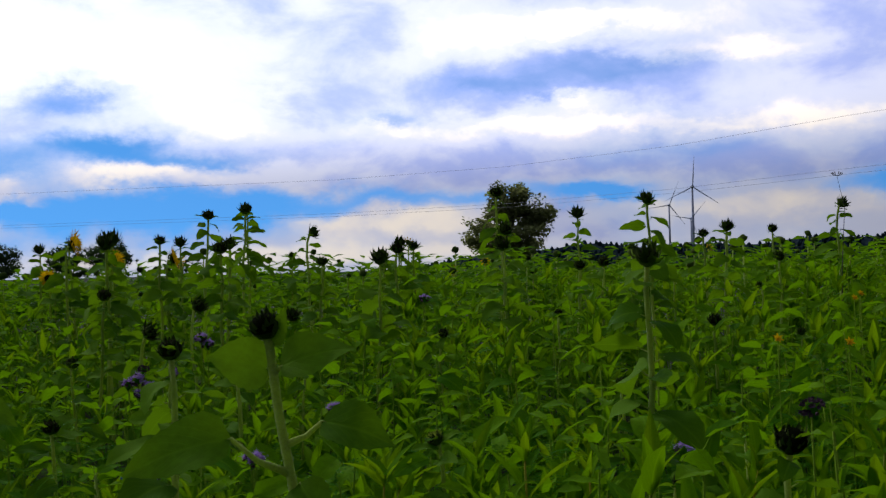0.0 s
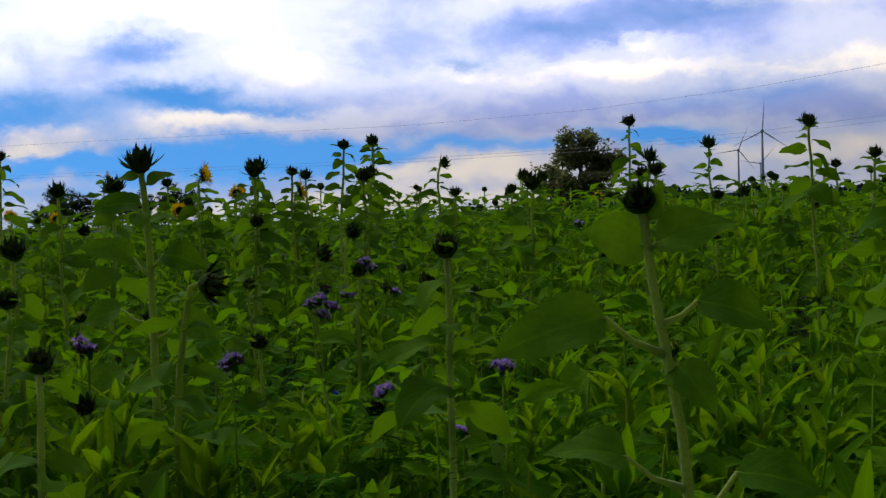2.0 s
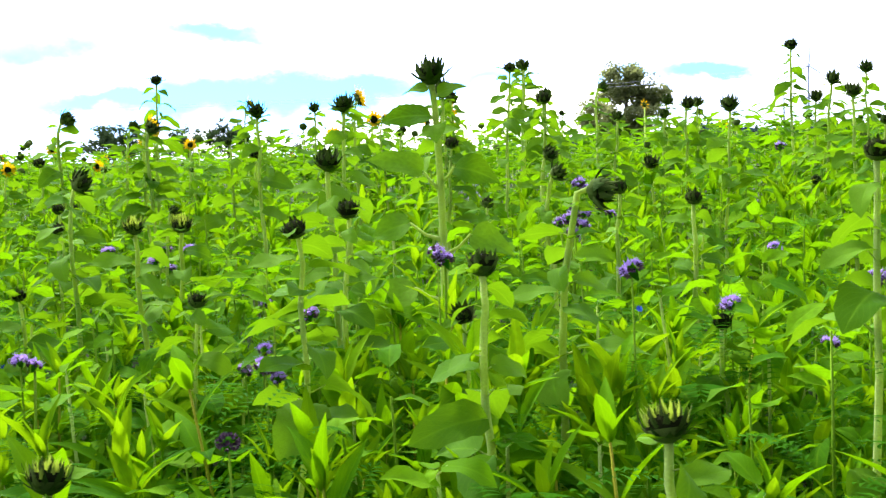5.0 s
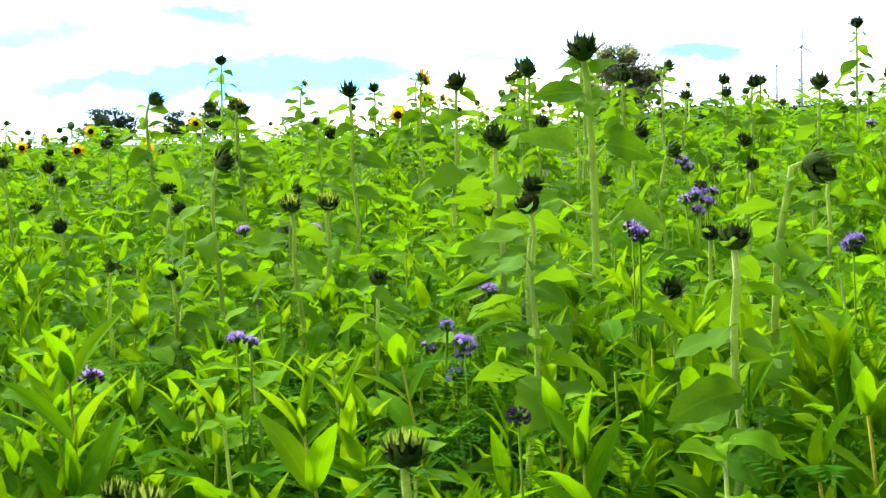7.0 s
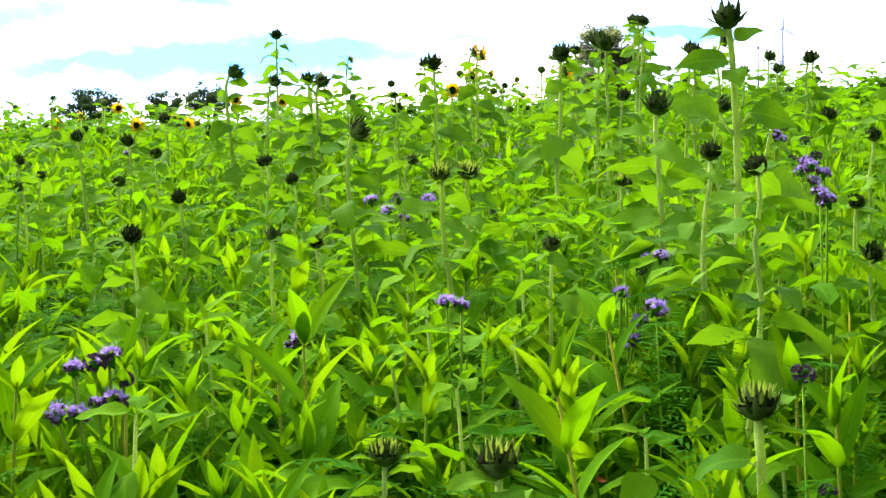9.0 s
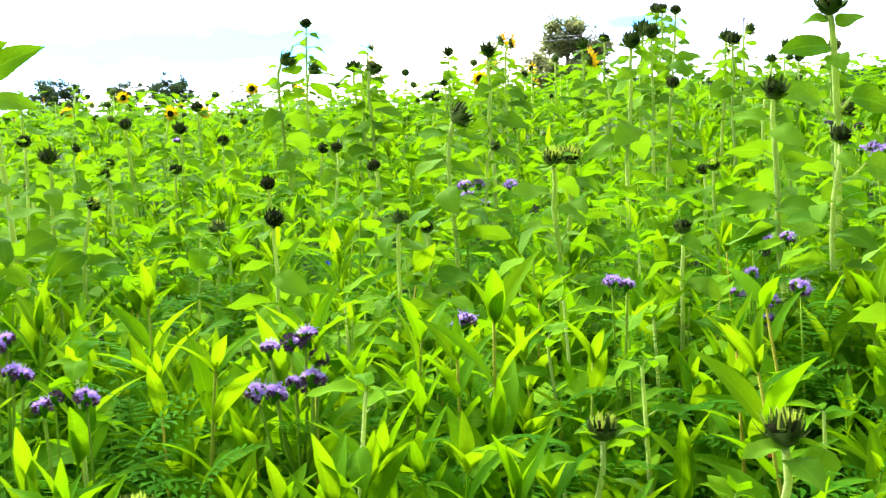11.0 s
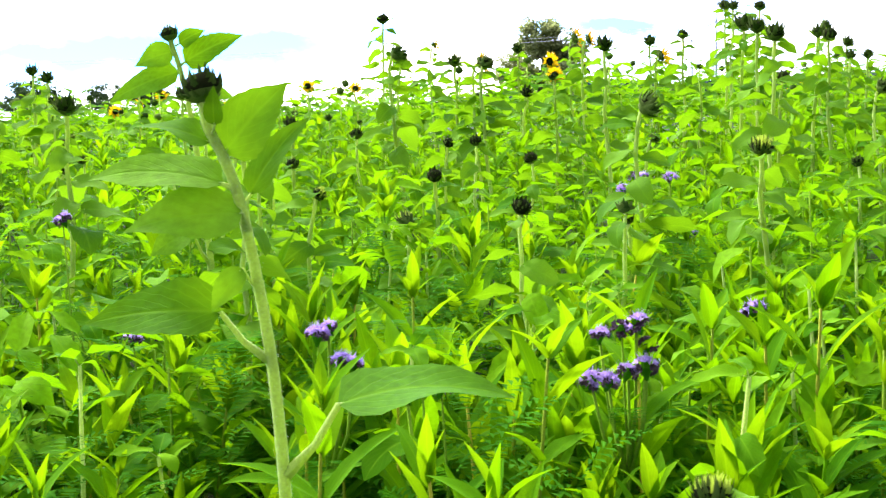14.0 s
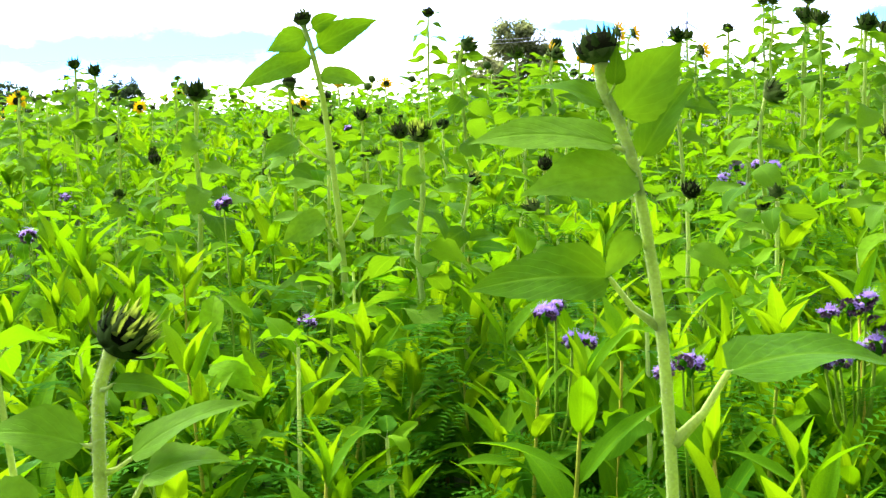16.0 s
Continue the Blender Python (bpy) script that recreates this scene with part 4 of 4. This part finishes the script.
FAR_FLOWERS_D = [
    (-6.89, 9.41, 1.69, "crown", 0.05, 20, 180), (-6.59, 8.82, 1.62, "crown", 0.05, 15, 180), (-7.66, 10.46, 1.46, "bloom", 0.042, 85, 190),
    (-5.12, 9.1, 1.41, "bud", 0.045, 20, 180), (-4.71, 7.06, 1.29, "crown", 0.042, 25, 180), (-5.09, 7.34, 1.32, "bud", 0.04, 20, 180),
    (-6.36, 8.39, 1.19, "bud", 0.04, 20, 180), (1.21, 7.35, 1.25, "bud", 0.04, 20, 180), (-7.25, 12.66, 1.4, "bloom", 0.035, 80, 200),
    (-7.31, 14.68, 1.56, "bloom", 0.040, 88, 185), (-5.72, 11.79, 1.37, "bloom", 0.035, 75, 240), (-3.22, 9.91, 1.56, "bloom", 0.035, 85, 190),
    (-2.99, 10.91, 1.7, "bloom", 0.032, 70, 282), (-4.89, 11.88, 1.54, "bloom", 0.032, 70, 200), (-5.24, 8.86, 1.37, "bloom", 0.030, 75, 225), (-5.31, 11.9, 1.57, "bloom", 0.035, 80, 190)]
for k, row in enumerate(NEAR_FLOWERS[1:]):
    sunflower(*row, leaf=0.16, leaves=11, girth=0.0115 if k == 1 else None, lean=(0.10, 0.0) if k == 1 else None, nod=0.07 if k == 1 else -0.06)
shaped_sunflower(*NEAR_FLOWERS[0], ((0.006, 0, -0.03), (0.011, 0, -0.075), (0.020, 0, -0.15), (0.040, 0, -0.265), (0.062, 0, -0.43), (0.07, 0, -0.8), (0.07, 0, -1.4)),
                 ((None, (0.022, -0.065), (0.14, -0.01, -0.035), 0.085, 0.55), (None, (0.004, -0.068), (-0.085, -0.03, -0.045), 0.085, 0.75), (None, (0.014, -0.03), (0.034, -0.01, 0.028), 0.03, 0.7),
                  ((0.034, 0, -0.235), (-0.056, -0.02, -0.175), (-0.225, -0.03, -0.225), 0.105, 0.55), ((0.028, 0, -0.19), (0.085, 0.02, -0.155), (0.20, 0.02, -0.195), 0.10, 0.5),
                  (None, (0.05, -0.25), (0.10, -0.06, -0.315), 0.07, 0.7), ((0.06, 0, -0.44), (-0.03, -0.02, -0.385), (-0.15, -0.03, -0.375), 0.10, 0.35), ((0.06, 0, -0.5), (0.14, 0.03, -0.42), (0.27, 0.02, -0.45), 0.11, 0.4)), 0.0112, 1)
# the tall close plant
shaped_sunflower(*WEST_FLOWERS[0], ((0.004, 0, -0.045), (0.025, 0, -0.091), (0.042, 0, -0.147), (0.060, 0, -0.252), (0.074, 0, -0.365), (0.083, 0, -0.533), (0.09, 0, -0.85), (0.09, 0, -1.37)),
                 ((None, (0.025, -0.08), (0.100, 0.01, 0.002), 0.080, 0.8), (None, (0.052, 0.01, -0.133), (0.120, 0.05, -0.040), 0.046, 0.4), (None, (0.007, -0.067), (-0.083, 0.0, -0.042), 0.052, 0.35),
                  (None, (0.02, -0.118), (-0.153, 0.03, -0.105), 0.075, 0.4), (None, (0.045, -0.01, -0.155), (-0.092, -0.04, -0.168), 0.078, 0.55), (None, (0.042, -0.01, -0.224), (0.003, -0.02, -0.275), 0.034, 0.7),
                  ((0.072, 0, -0.345), (0.010, 0, -0.28), (-0.158, 0.0, -0.287), 0.088, 0.55), ((0.085, 0, -0.49), (0.154, 0, -0.40), (0.37, 0.06, -0.40), 0.13, 0.2), (None, (0.0175, -0.02, -0.045), (0.020, -0.03, 0.0), 0.024, 0.9),
                  ((0.09, 0, -0.75), (-0.03, 0.05, -0.66), (-0.16, 0.06, -0.68), 0.13, 0.3)), 0.0102, 2)
shaped_sunflower(*WEST_FLOWERS[2], ((0.008, 0, -0.04), (0.026, 0, -0.10), (0.055, 0, -0.25), (0.09, 0, -0.6), (0.11, 0, -1.0), (0.115, 0, -1.5)),
                 ((None, (0.045, -0.09), (0.226, 0.0, -0.01), 0.10, 0.8), (None, (0.010, -0.055), (-0.114, 0.0, -0.095), 0.085, 0.75), (None, (0.025, -0.12), (-0.21, 0.02, -0.205), 0.10, 0.75), (None, (0.03, -0.03), (0.11, 0.0, 0.008), 0.06, 0.8),
                  (None, (0.05, -0.18), (0.19, 0.03, -0.205), 0.08, 0.6), ((0.078, 0, -0.46), (-0.03, 0, -0.38), (-0.14, -0.03, -0.44), 0.10, 0.5), ((0.1, 0, -0.75), (0.05, -0.03, -0.63), (-0.085, -0.04, -0.70), 0.11, 0.6),
                  ((0.1, 0, -0.7), (0.17, 0, -0.6), (0.30, 0.02, -0.64), 0.11, 0.4), ((0.11, 0, -0.95), (0.02, 0, -0.85), (-0.14, 0.02, -0.88), 0.13, 0.4)), 0.0130, 3)
shaped_sunflower(*WEST_FLOWERS[1], ((-0.030, 0, -0.06), (-0.034, 0, -0.12), (-0.035, 0, -0.25), (-0.03, 0, -0.5), (-0.03, 0, -1.05)),
                 ((None, (0.0, -0.135), (0.125, 0.0, -0.075), 0.055, 0.3), (None, (-0.05, -0.12), (-0.16, -0.01, -0.10), 0.07, 0.4), ((-0.03, 0, -0.22), (0.02, -0.02, -0.15), (0.11, -0.03, -0.13), 0.07, 0.25), (None, (-0.01, -0.02, -0.05), (0.05, -0.02, -0.06), 0.035, 0.4),
                  ((-0.034, 0, -0.28), (-0.10, 0, -0.20), (-0.22, 0.0, -0.23), 0.10, 0.4), ((-0.03, 0, -0.4), (0.05, 0, -0.33), (0.19, 0.0, -0.36), 0.11, 0.3)), 0.0105, 4)
for row in WEST_FLOWERS[3:]:
    sunflower(*row, leaf=0.16, leaves=9)
# the tallest plant of the middle ground
shaped_sunflower(*MID_FLOWERS[0], ((0.004, 0, -0.05), (0.012, 0, -0.12), (0.020, 0, -0.25), (0.028, 0, -0.48), (0.03, 0, -0.9), (0.03, 0, -1.5)),
                 ((None, (0.02, -0.07), (0.115, 0.0, -0.045), 0.07, 0.45), (None, (-0.005, -0.05), (-0.095, 0.0, -0.065), 0.06, 0.4), (None, (0.0, -0.14), (-0.17, -0.02, -0.155), 0.11, 0.5), (None, (0.01, -0.02, -0.17), (0.025, -0.10, -0.225), 0.08, 0.8),
                  ((0.02, 0, -0.38), (-0.03, 0, -0.32), (-0.21, -0.02, -0.275), 0.11, 0.5), ((0.024, 0, -0.36), (0.07, 0, -0.31), (0.22, 0.0, -0.36), 0.12, 0.5), (None, (0.02, 0.02, -0.2), (0.11, 0.09, -0.19), 0.08, 0.3),
                  ((0.03, 0, -0.55), (-0.08, 0, -0.49), (-0.21, 0.0, -0.54), 0.12, 0.5), ((0.03, 0, -0.6), (0.12, 0, -0.53), (0.26, 0.0, -0.60), 0.12, 0.5), ((0.03, 0, -0.75), (-0.06, -0.05, -0.70), (-0.19, -0.08, -0.76), 0.13, 0.5),
                  ((0.03, 0, -0.85), (0.1, -0.04, -0.78), (0.22, -0.06, -0.86), 0.13, 0.5)), 0.0165, 5)
for row in MID_FLOWERS[1:]:
    sunflower(*row, leaf=0.18, leaves=14)
for row in FAR_FLOWERS_A + FAR_FLOWERS_B + FAR_FLOWERS_C + FAR_FLOWERS_D:
    sunflower(*row, leaf=0.18, leaves=12)
placed = [(r[0], r[1]) for r in NEAR_FLOWERS + WEST_FLOWERS + MID_FLOWERS + FAR_FLOWERS_A + FAR_FLOWERS_B + FAR_FLOWERS_C + FAR_FLOWERS_D]
more_rnd = random.Random(9)
while len(placed) < 160:
    y = more_rnd.uniform(3.2, 11.5)
    x = more_rnd.uniform(-4.2 - 0.33 * y, 0.2 + 0.33 * y)
    if min(math.hypot(x - a, y - b) for a, b in placed) < 0.3:
        continue
    placed.append((x, y))
    z = ground_z(x, y) + more_rnd.uniform(0.78, 1.06 if y < 7 else 1.2)
    sunflower(x, y, z, more_rnd.choice(("bud", "bud", "crown", "crown", "tuft")), more_rnd.uniform(0.02, 0.032), more_rnd.uniform(5, 50), more_rnd.uniform(0, 360), leaf=0.17, leaves=9)

# ---- phacelia ----
SINGLE_PHACELIA = [(-0.97, 3.84, 0.98), (0.69, 2.98, 1.24), (-0.64, 5.51, 1.01), (0.57, 4.1, 1.0), (-0.63, 3.58, 1.07), (-1.38, 5.9, 1.14), (-1.24, 6.78, 1.21),
                   (-1.25, 3.23, 1.13), (-2.13, 3.83, 0.97), (-2.17, 3.44, 0.88), (-0.64, 2.32, 0.9), (-0.62, 5.6, 1.0), (-2.94, 5.36, 1.05),
                   (-0.74, 3.63, 0.9), (-3.02, 3.1, 0.86), (-3.1, 4.88, 1.08), (-2.78, 5.93, 0.77), (-4.81, 7.35, 1.22), (-0.35, 7.51, 1.4), (-3.72, 2.45, 0.83),
                   (-4.79, 3.55, 1.08), (-6.19, 6.73, 0.92), (-5.62, 4.44, 0.93), (-4.55, 3.32, 0.79)]
for p in SINGLE_PHACELIA:
    phacelia(*p)
for p in ((-1.98, 2.4, 0.91), (-4.42, 3.22, 0.63), (-4.08, 3.62, 0.75), (-2.41, 5.94, 0.87), (-1.95, 2.33, 0.72)):
    phacelia(*p, faded=True, radius=0.022)
phacelia(-3.36, 2.69, 0.89, ((0, 0, 0), (0.055, 0.01, -0.035), (0.03, 0, 0.012), (-0.045, 0, -0.01), (-0.065, -0.05, -0.095), (-0.03, -0.03, -0.10), (0.01, -0.02, -0.085), (0.045, -0.02, -0.075)), 0.028)
phacelia(-3.98, 2.65, 0.9, ((0, 0, 0), (0.05, -0.03, -0.05), (0.075, -0.04, -0.055), (0.02, 0.02, 0.01)), 0.025)
phacelia(-3.75, 2.36, 0.85, ((0, 0, 0), (-0.03, 0.02, -0.02)), 0.022)
phacelia(-2.67, 3.11, 0.95, ((0, 0, 0), (0.035, 0, -0.01)), 0.024)
phacelia(-2.29, 3.7, 0.83, ((0, 0, 0), (0.09, 0, -0.02), (0.045, 0.05, 0.05), (0.07, -0.02, -0.075)), 0.025)
phacelia(-1.74, 3.58, 1.15, ((0, 0, 0), (0.02, 0.01, -0.02)), 0.024)
phacelia(-2.17, 3.92, 0.95, ((0, 0, 0), (-0.01, 0, -0.03)), 0.022)
phacelia(-3.07, 5.45, 1.05, ((0, 0, 0), (-0.05, 0, -0.05), (0.02, 0, -0.08)), 0.03)
phacelia(-1.38, 6.64, 1.22, ((0, 0, 0), (0.12, 0, -0.12), (0.07, 0.05, -0.1), (-0.03, 0, 0.03)), 0.034)
phacelia(-1.43, 5.5, 1.14, ((0, 0, 0), (0.05, 0, -0.03), (-0.04, 0, -0.02), (0.01, 0, -0.06), (0.02, 0.02, 0.04)), 0.032)

# ---- lance-leaved plants, nearest as things, the rest as growth ----
fill_rnd = random.Random(17)


def canopy(x, y):
    """Height of the undergrowth above the ground."""
    base = 0.78 + 0.14 * min(max((x + 1.6) / 1.6, 0), 1) - 0.10 * min(max((2.2 - y) / 0.8, 0), 1)
    base -= 0.10 * min(max((-3.5 - x) / 4, 0), 1) * min(max((y - 8) / 3, 0), 1)
    return base + 0.14 * noise.noise((x * 0.9, y * 0.9, 0.3)) + 0.05 * min(max((y - 5) / 4, 0), 1)


spots = []
while len(spots) < 190:
    x, y = fill_rnd.uniform(-5.4, 1.4), fill_rnd.uniform(1.75, 4.3)
    if abs(x + 2.0 + 0.1) > 0.36 * y + 2.1:
        continue
    if min([math.hypot(x - a, y - b) for a, b in spots] or [1]) > 0.14:
        spots.append((x, y))
for x, y in spots:
    bright_plant(x, y, canopy(x, y) * fill_rnd.uniform(0.6, 1.08))


near_young = []
while len(near_young) < 105:
    x, y = fill_rnd.uniform(-5.4, 1.6), fill_rnd.uniform(2.1, 4.6)
    if abs(x + 1.9) > 0.36 * y + 2.1 or min([math.hypot(x - a, y - b) for a, b in near_young] or [1]) < 0.2:
        continue
    near_young.append((x, y))
    young_sunflower(x, y, canopy(x, y) * fill_rnd.uniform(0.65, 1.05))
young_sunflower(-4.56, 1.42, 1.08)
for x, y, h in ((-2.95, 2.88, 0.93), (0.26, 2.69, 1.16), (-0.72, 2.45, 0.92), (-2.3, 2.6, 0.85), (-3.62, 2.75, 0.8)):
    bright_plant(x, y, h)
for x, y, z in ((-4.01, 4.49, 0.76), (-3.3, 4.4, 0.73), (-3.62, 4.9, 0.8), (-1.2, 4.4, 0.9)):
    small_flower("cornflower", x, y, z, 9, 0.014, M_BLUE, "small blue cornflower on a thin stem")
for x, y, z in ((0.95, 4.54, 1.3), (1.91, 7.07, 1.38), (1.86, 7.0, 1.36), (1.2, 4.6, 1.28)):
    small_flower("mustard_flower", x, y, z, 6, 0.022, M_PETAL, "small yellow field flower on a thin stem")
small_flower("dried_weed", -2.34, 3.0, 0.56, 3, 0.032, M_DRY, "low weed with a dried red leaf tuft")
dry_umbel(2.58, 10.08, 2.17)


def growth(name, label, count, area, make, mats, shapes):
    """Uncountable growth: make(x, y) gives (shape, pose) pairs for one plant."""
    picks = []
    x0, x1, y0, y1 = area
    for k in range(count):
        y = y0 + (y1 - y0) * fill_rnd.random()
        x = fill_rnd.uniform(x0 - 0.35 * y, x1 + 0.35 * y)
        picks += make(x, y)
    tagged(scatter(name, shapes, picks, mats), label, "plants", kind="stuff")


def make_bright(x, y):
    h = canopy(x, y) * fill_rnd.uniform(0.55, 1.05)
    m = pose(x, y, ground_z(x, y), fill_rnd.uniform(-10, 10), fill_rnd.uniform(-10, 10), 0)
    return [(k, m @ q) for k, q in bright_plant_layout(fill_rnd, h)] + [(len(LANCE_SHAPES), m @ Matrix.Diagonal((1, 1, h, 1)))]


def make_low(x, y):
    h = canopy(x, y) * fill_rnd.uniform(0.55, 0.95)
    m = pose(x, y, ground_z(x, y), fill_rnd.uniform(-12, 12), fill_rnd.uniform(-12, 12), 0)
    wide = Matrix.Diagonal((1.25, 1.1, 1.1, 1))
    return [(k, m @ q @ wide) for k, q in bright_plant_layout(fill_rnd, h)] + [(len(LANCE_SHAPES), m @ Matrix.Diagonal((1, 1, h, 1)))]


def make_broad(x, y):
    h = canopy(x, y) * fill_rnd.uniform(0.6, 1.08)
    g = ground_z(x, y)
    lean = pose(x, y, g, fill_rnd.uniform(-8, 8), fill_rnd.uniform(-8, 8), 0)
    out = [(8, lean @ Matrix.Diagonal((1, 1, h, 1)))]
    spin = fill_rnd.uniform(0, 6)
    n = 10
    for i in range(n):
        t = 0.35 + 0.65 * i / (n - 1)
        s = fill_rnd.uniform(0.08, 0.14)
        out.append((fill_rnd.randrange(8), lean @ Matrix.LocRotScale((0, 0, h * t), Euler((fill_rnd.uniform(-0.35, 0.2), fill_rnd.uniform(-0.55, 0.55), spin + i * 2.4)), (s, s, s))))
    return out


def make_fern(x, y):
    g, h = ground_z(x, y), canopy(x, y) * fill_rnd.uniform(0.4, 0.98)
    out = []
    for i in range(8):
        s = fill_rnd.uniform(0.12, 0.22)
        out.append((fill_rnd.randrange(4), Matrix.LocRotScale((x, y, g + h * (0.3 + 0.7 * i / 7)), Euler((fill_rnd.uniform(-0.3, 0.3), 0, fill_rnd.uniform(0, 6.3))), (s, s, s))))
    return out


FERN_LIGHT = [fern_leaf(k, ((0.02, 0.01),)) for k in range(4)]
LANCE_LIGHT = [blade(1.0, w, st, en, width_lance, 0.0, 4, fo, 0.12, 40 + k)
               for k, (w, st, en, fo) in enumerate([(0.29, 60, 30, 0.35), (0.31, 48, 8, 0.3), (0.27, 72, 48, 0.45), (0.33, 36, -18, 0.25), (0.31, 22, -30, 0.2), (0.30, 54, 18, 0.35)])]
LANCE_LIGHT += [moved(q, Matrix.Identity(4), 1) for q in LANCE_LIGHT]
LEAF_LIGHT = [blade(1.0, w, st, en, width_ovate, 0.30, 4, fo, 0.24, k, 0.05, 0, 1, up)
              for k, (w, st, en, fo, up) in enumerate([(0.68, 0, -55, 0.2, 40), (0.74, 8, -30, 0.1, 30), (0.62, 20, -30, 0.3, 50), (0.70, -10, -70, 0.15, 45), (0.6, 30, -10, 0.3, 55), (0.76, -5, -75, 0.12, 35), (0.66, 5, -15, 0.2, 25), (0.56, 35, 0, 0.35, 55)])]
thin_stem = tube([(0, 0, 0), (0.004, 0, 0.5), (0, 0, 0.95)], [0.006, 0.005, 0.003], 5)
thin_broad = moved(thin_stem, Matrix.Identity(4), 1)
growth("lance_leaved_growth", "dense bright green lance-leaved growth filling the field", 1000, (-4.6, 0.6, 3.0, 13.5), make_bright, [M_NIGER, M_SHOOT], LANCE_LIGHT + [thin_stem])
growth("low_lance_growth", "lush bright green lance-leaved undergrowth between the stems", 300, (-4.3, 0.4, 1.75, 4.8), make_low, [M_NIGER, M_SHOOT], LANCE_LIGHT + [thin_stem])
growth("broad_leaved_growth", "dense young sunflower foliage filling the field", 1500, (-4.6, 0.6, 3.0, 13.5), make_broad, [M_YOUNG, M_THIN], LEAF_LIGHT + [thin_broad])
growth("feathery_growth", "feathery dark green phacelia foliage between the stems", 900, (-4.6, 0.6, 1.6, 6.0), make_fern, [M_FERN], FERN_LIGHT)


def side_growth():
    """The same crop running on unseen beside the walk, added to shade the field."""
    picks = []
    n = len(LANCE_LIGHT) + 1
    while len(picks) < 17000:
        y = fill_rnd.uniform(1.7, 14)
        x = fill_rnd.choice((-1, 1)) * fill_rnd.uniform(0, 5.0)
        x = -4.6 - 0.35 * y + x if x < 0 else 0.6 + 0.35 * y + x
        picks += make_bright(x, y) if fill_rnd.random() < 0.45 else [(k + n, m) for k, m in make_broad(x, y)]
    # Unseen low strip in front, added to block light on the near plants.
    for k in range(230):
        y, x = fill_rnd.uniform(0.6, 1.6), fill_rnd.uniform(-6.5, 2.5)
        low = Matrix.Translation((x, y, 0)) @ Matrix.Diagonal((0.8, 0.8, 0.72, 1)) @ Matrix.Translation((-x, -y, 0))
        picks += [(i, low @ m) for i, m in (make_bright(x, y) if k % 2 else [(i + n, m) for i, m in make_broad(x, y)])]
    light_leaf = [moved(q, Matrix.Identity(4), 2) for q in LEAF_LIGHT] + [moved(thin_stem, Matrix.Identity(4), 3)]
    tagged(scatter("side_growth", LANCE_LIGHT + [thin_stem] + light_leaf, picks, [M_NIGER, M_SHOOT, M_YOUNG, M_THIN]), "unseen mixed sunflower and lance-leaved crop added beside the walk to shade the field", "plants", kind="stuff")


side_growth()


# ---- field beyond the crest ----
def far_field():
    rnd = random.Random(31)
    picks = []
    lo_leaf = blade(1.0, 0.62, 20, -30, width_ovate, 0, 2, 0.2, 0.2, 2)
    lo_bud = tube([(0, 0, -0.8), (0, 0, -0.3), (0, 0, 0.3), (0, 0, 0.9)], [0.2, 0.9, 1.0, 0.3], 6, 1)
    lo_stem = tube([(0, 0, 0), (0, 0, 1)], [0.01, 0.007], 4, 2)
    lo_bloom = joined([moved(blade(1.2, 0.6, 10, 20, width_lance, 0, 2, 0.2, 0.2, k, 0, 3), pose(0, 0, 0, 0, 0, 45 * k) @ Matrix.Translation((0, 0.6, 0))) for k in range(8)] + [tube([(0, 0, -0.3), (0, 0, 0.1)], [0.8, 0.7], 8, 1)])
    for k in range(3800):
        y = 12.5 + 45 * rnd.random() ** 1.4
        x = rnd.uniform(-4.4 - 0.36 * y, 0.3 + 0.34 * y)
        g = ground_z(x, y)
        h = rnd.uniform(0.85, 1.2) - 0.08 * min(max((-2 - x) / 4, 0), 1)
        big = 1 + y * 0.006
        for i in range(7):
            s = rnd.uniform(0.12, 0.19) * big
            picks.append((0, Matrix.LocRotScale((x + rnd.uniform(-0.04, 0.04), y, g + h * (0.62 + 0.38 * i / 6)), Euler((rnd.uniform(-0.3, 0.3), rnd.uniform(-0.3, 0.3), rnd.uniform(0, 6.3))), (s, s, s))))
        if rnd.random() < 0.16:
            top = h + rnd.uniform(0.0, 0.14)
            picks.append((2, Matrix.LocRotScale((x, y, g), None, (1, 1, top))))
            if rnd.random() < 0.10:
                picks.append((3, Matrix.LocRotScale((x, y, g + top), Euler((radians(rnd.uniform(60, 100)), 0, rnd.uniform(-1, 1))), (0.036, 0.036, 0.036))))
            else:
                picks.append((1, Matrix.LocRotScale((x, y, g + top), Euler((rnd.uniform(-0.6, 0.6), rnd.uniform(-0.6, 0.6), 0)), (0.042, 0.042, 0.04))))
    tagged(scatter("far_sunflower_growth", [lo_leaf, lo_bud, lo_stem, lo_bloom], picks, [M_YOUNG, M_BRACT, M_STEM, M_PETAL]), "sunflower field with dark buds and few yellow blooms running to the crest", "plants", kind="stuff")


far_field()
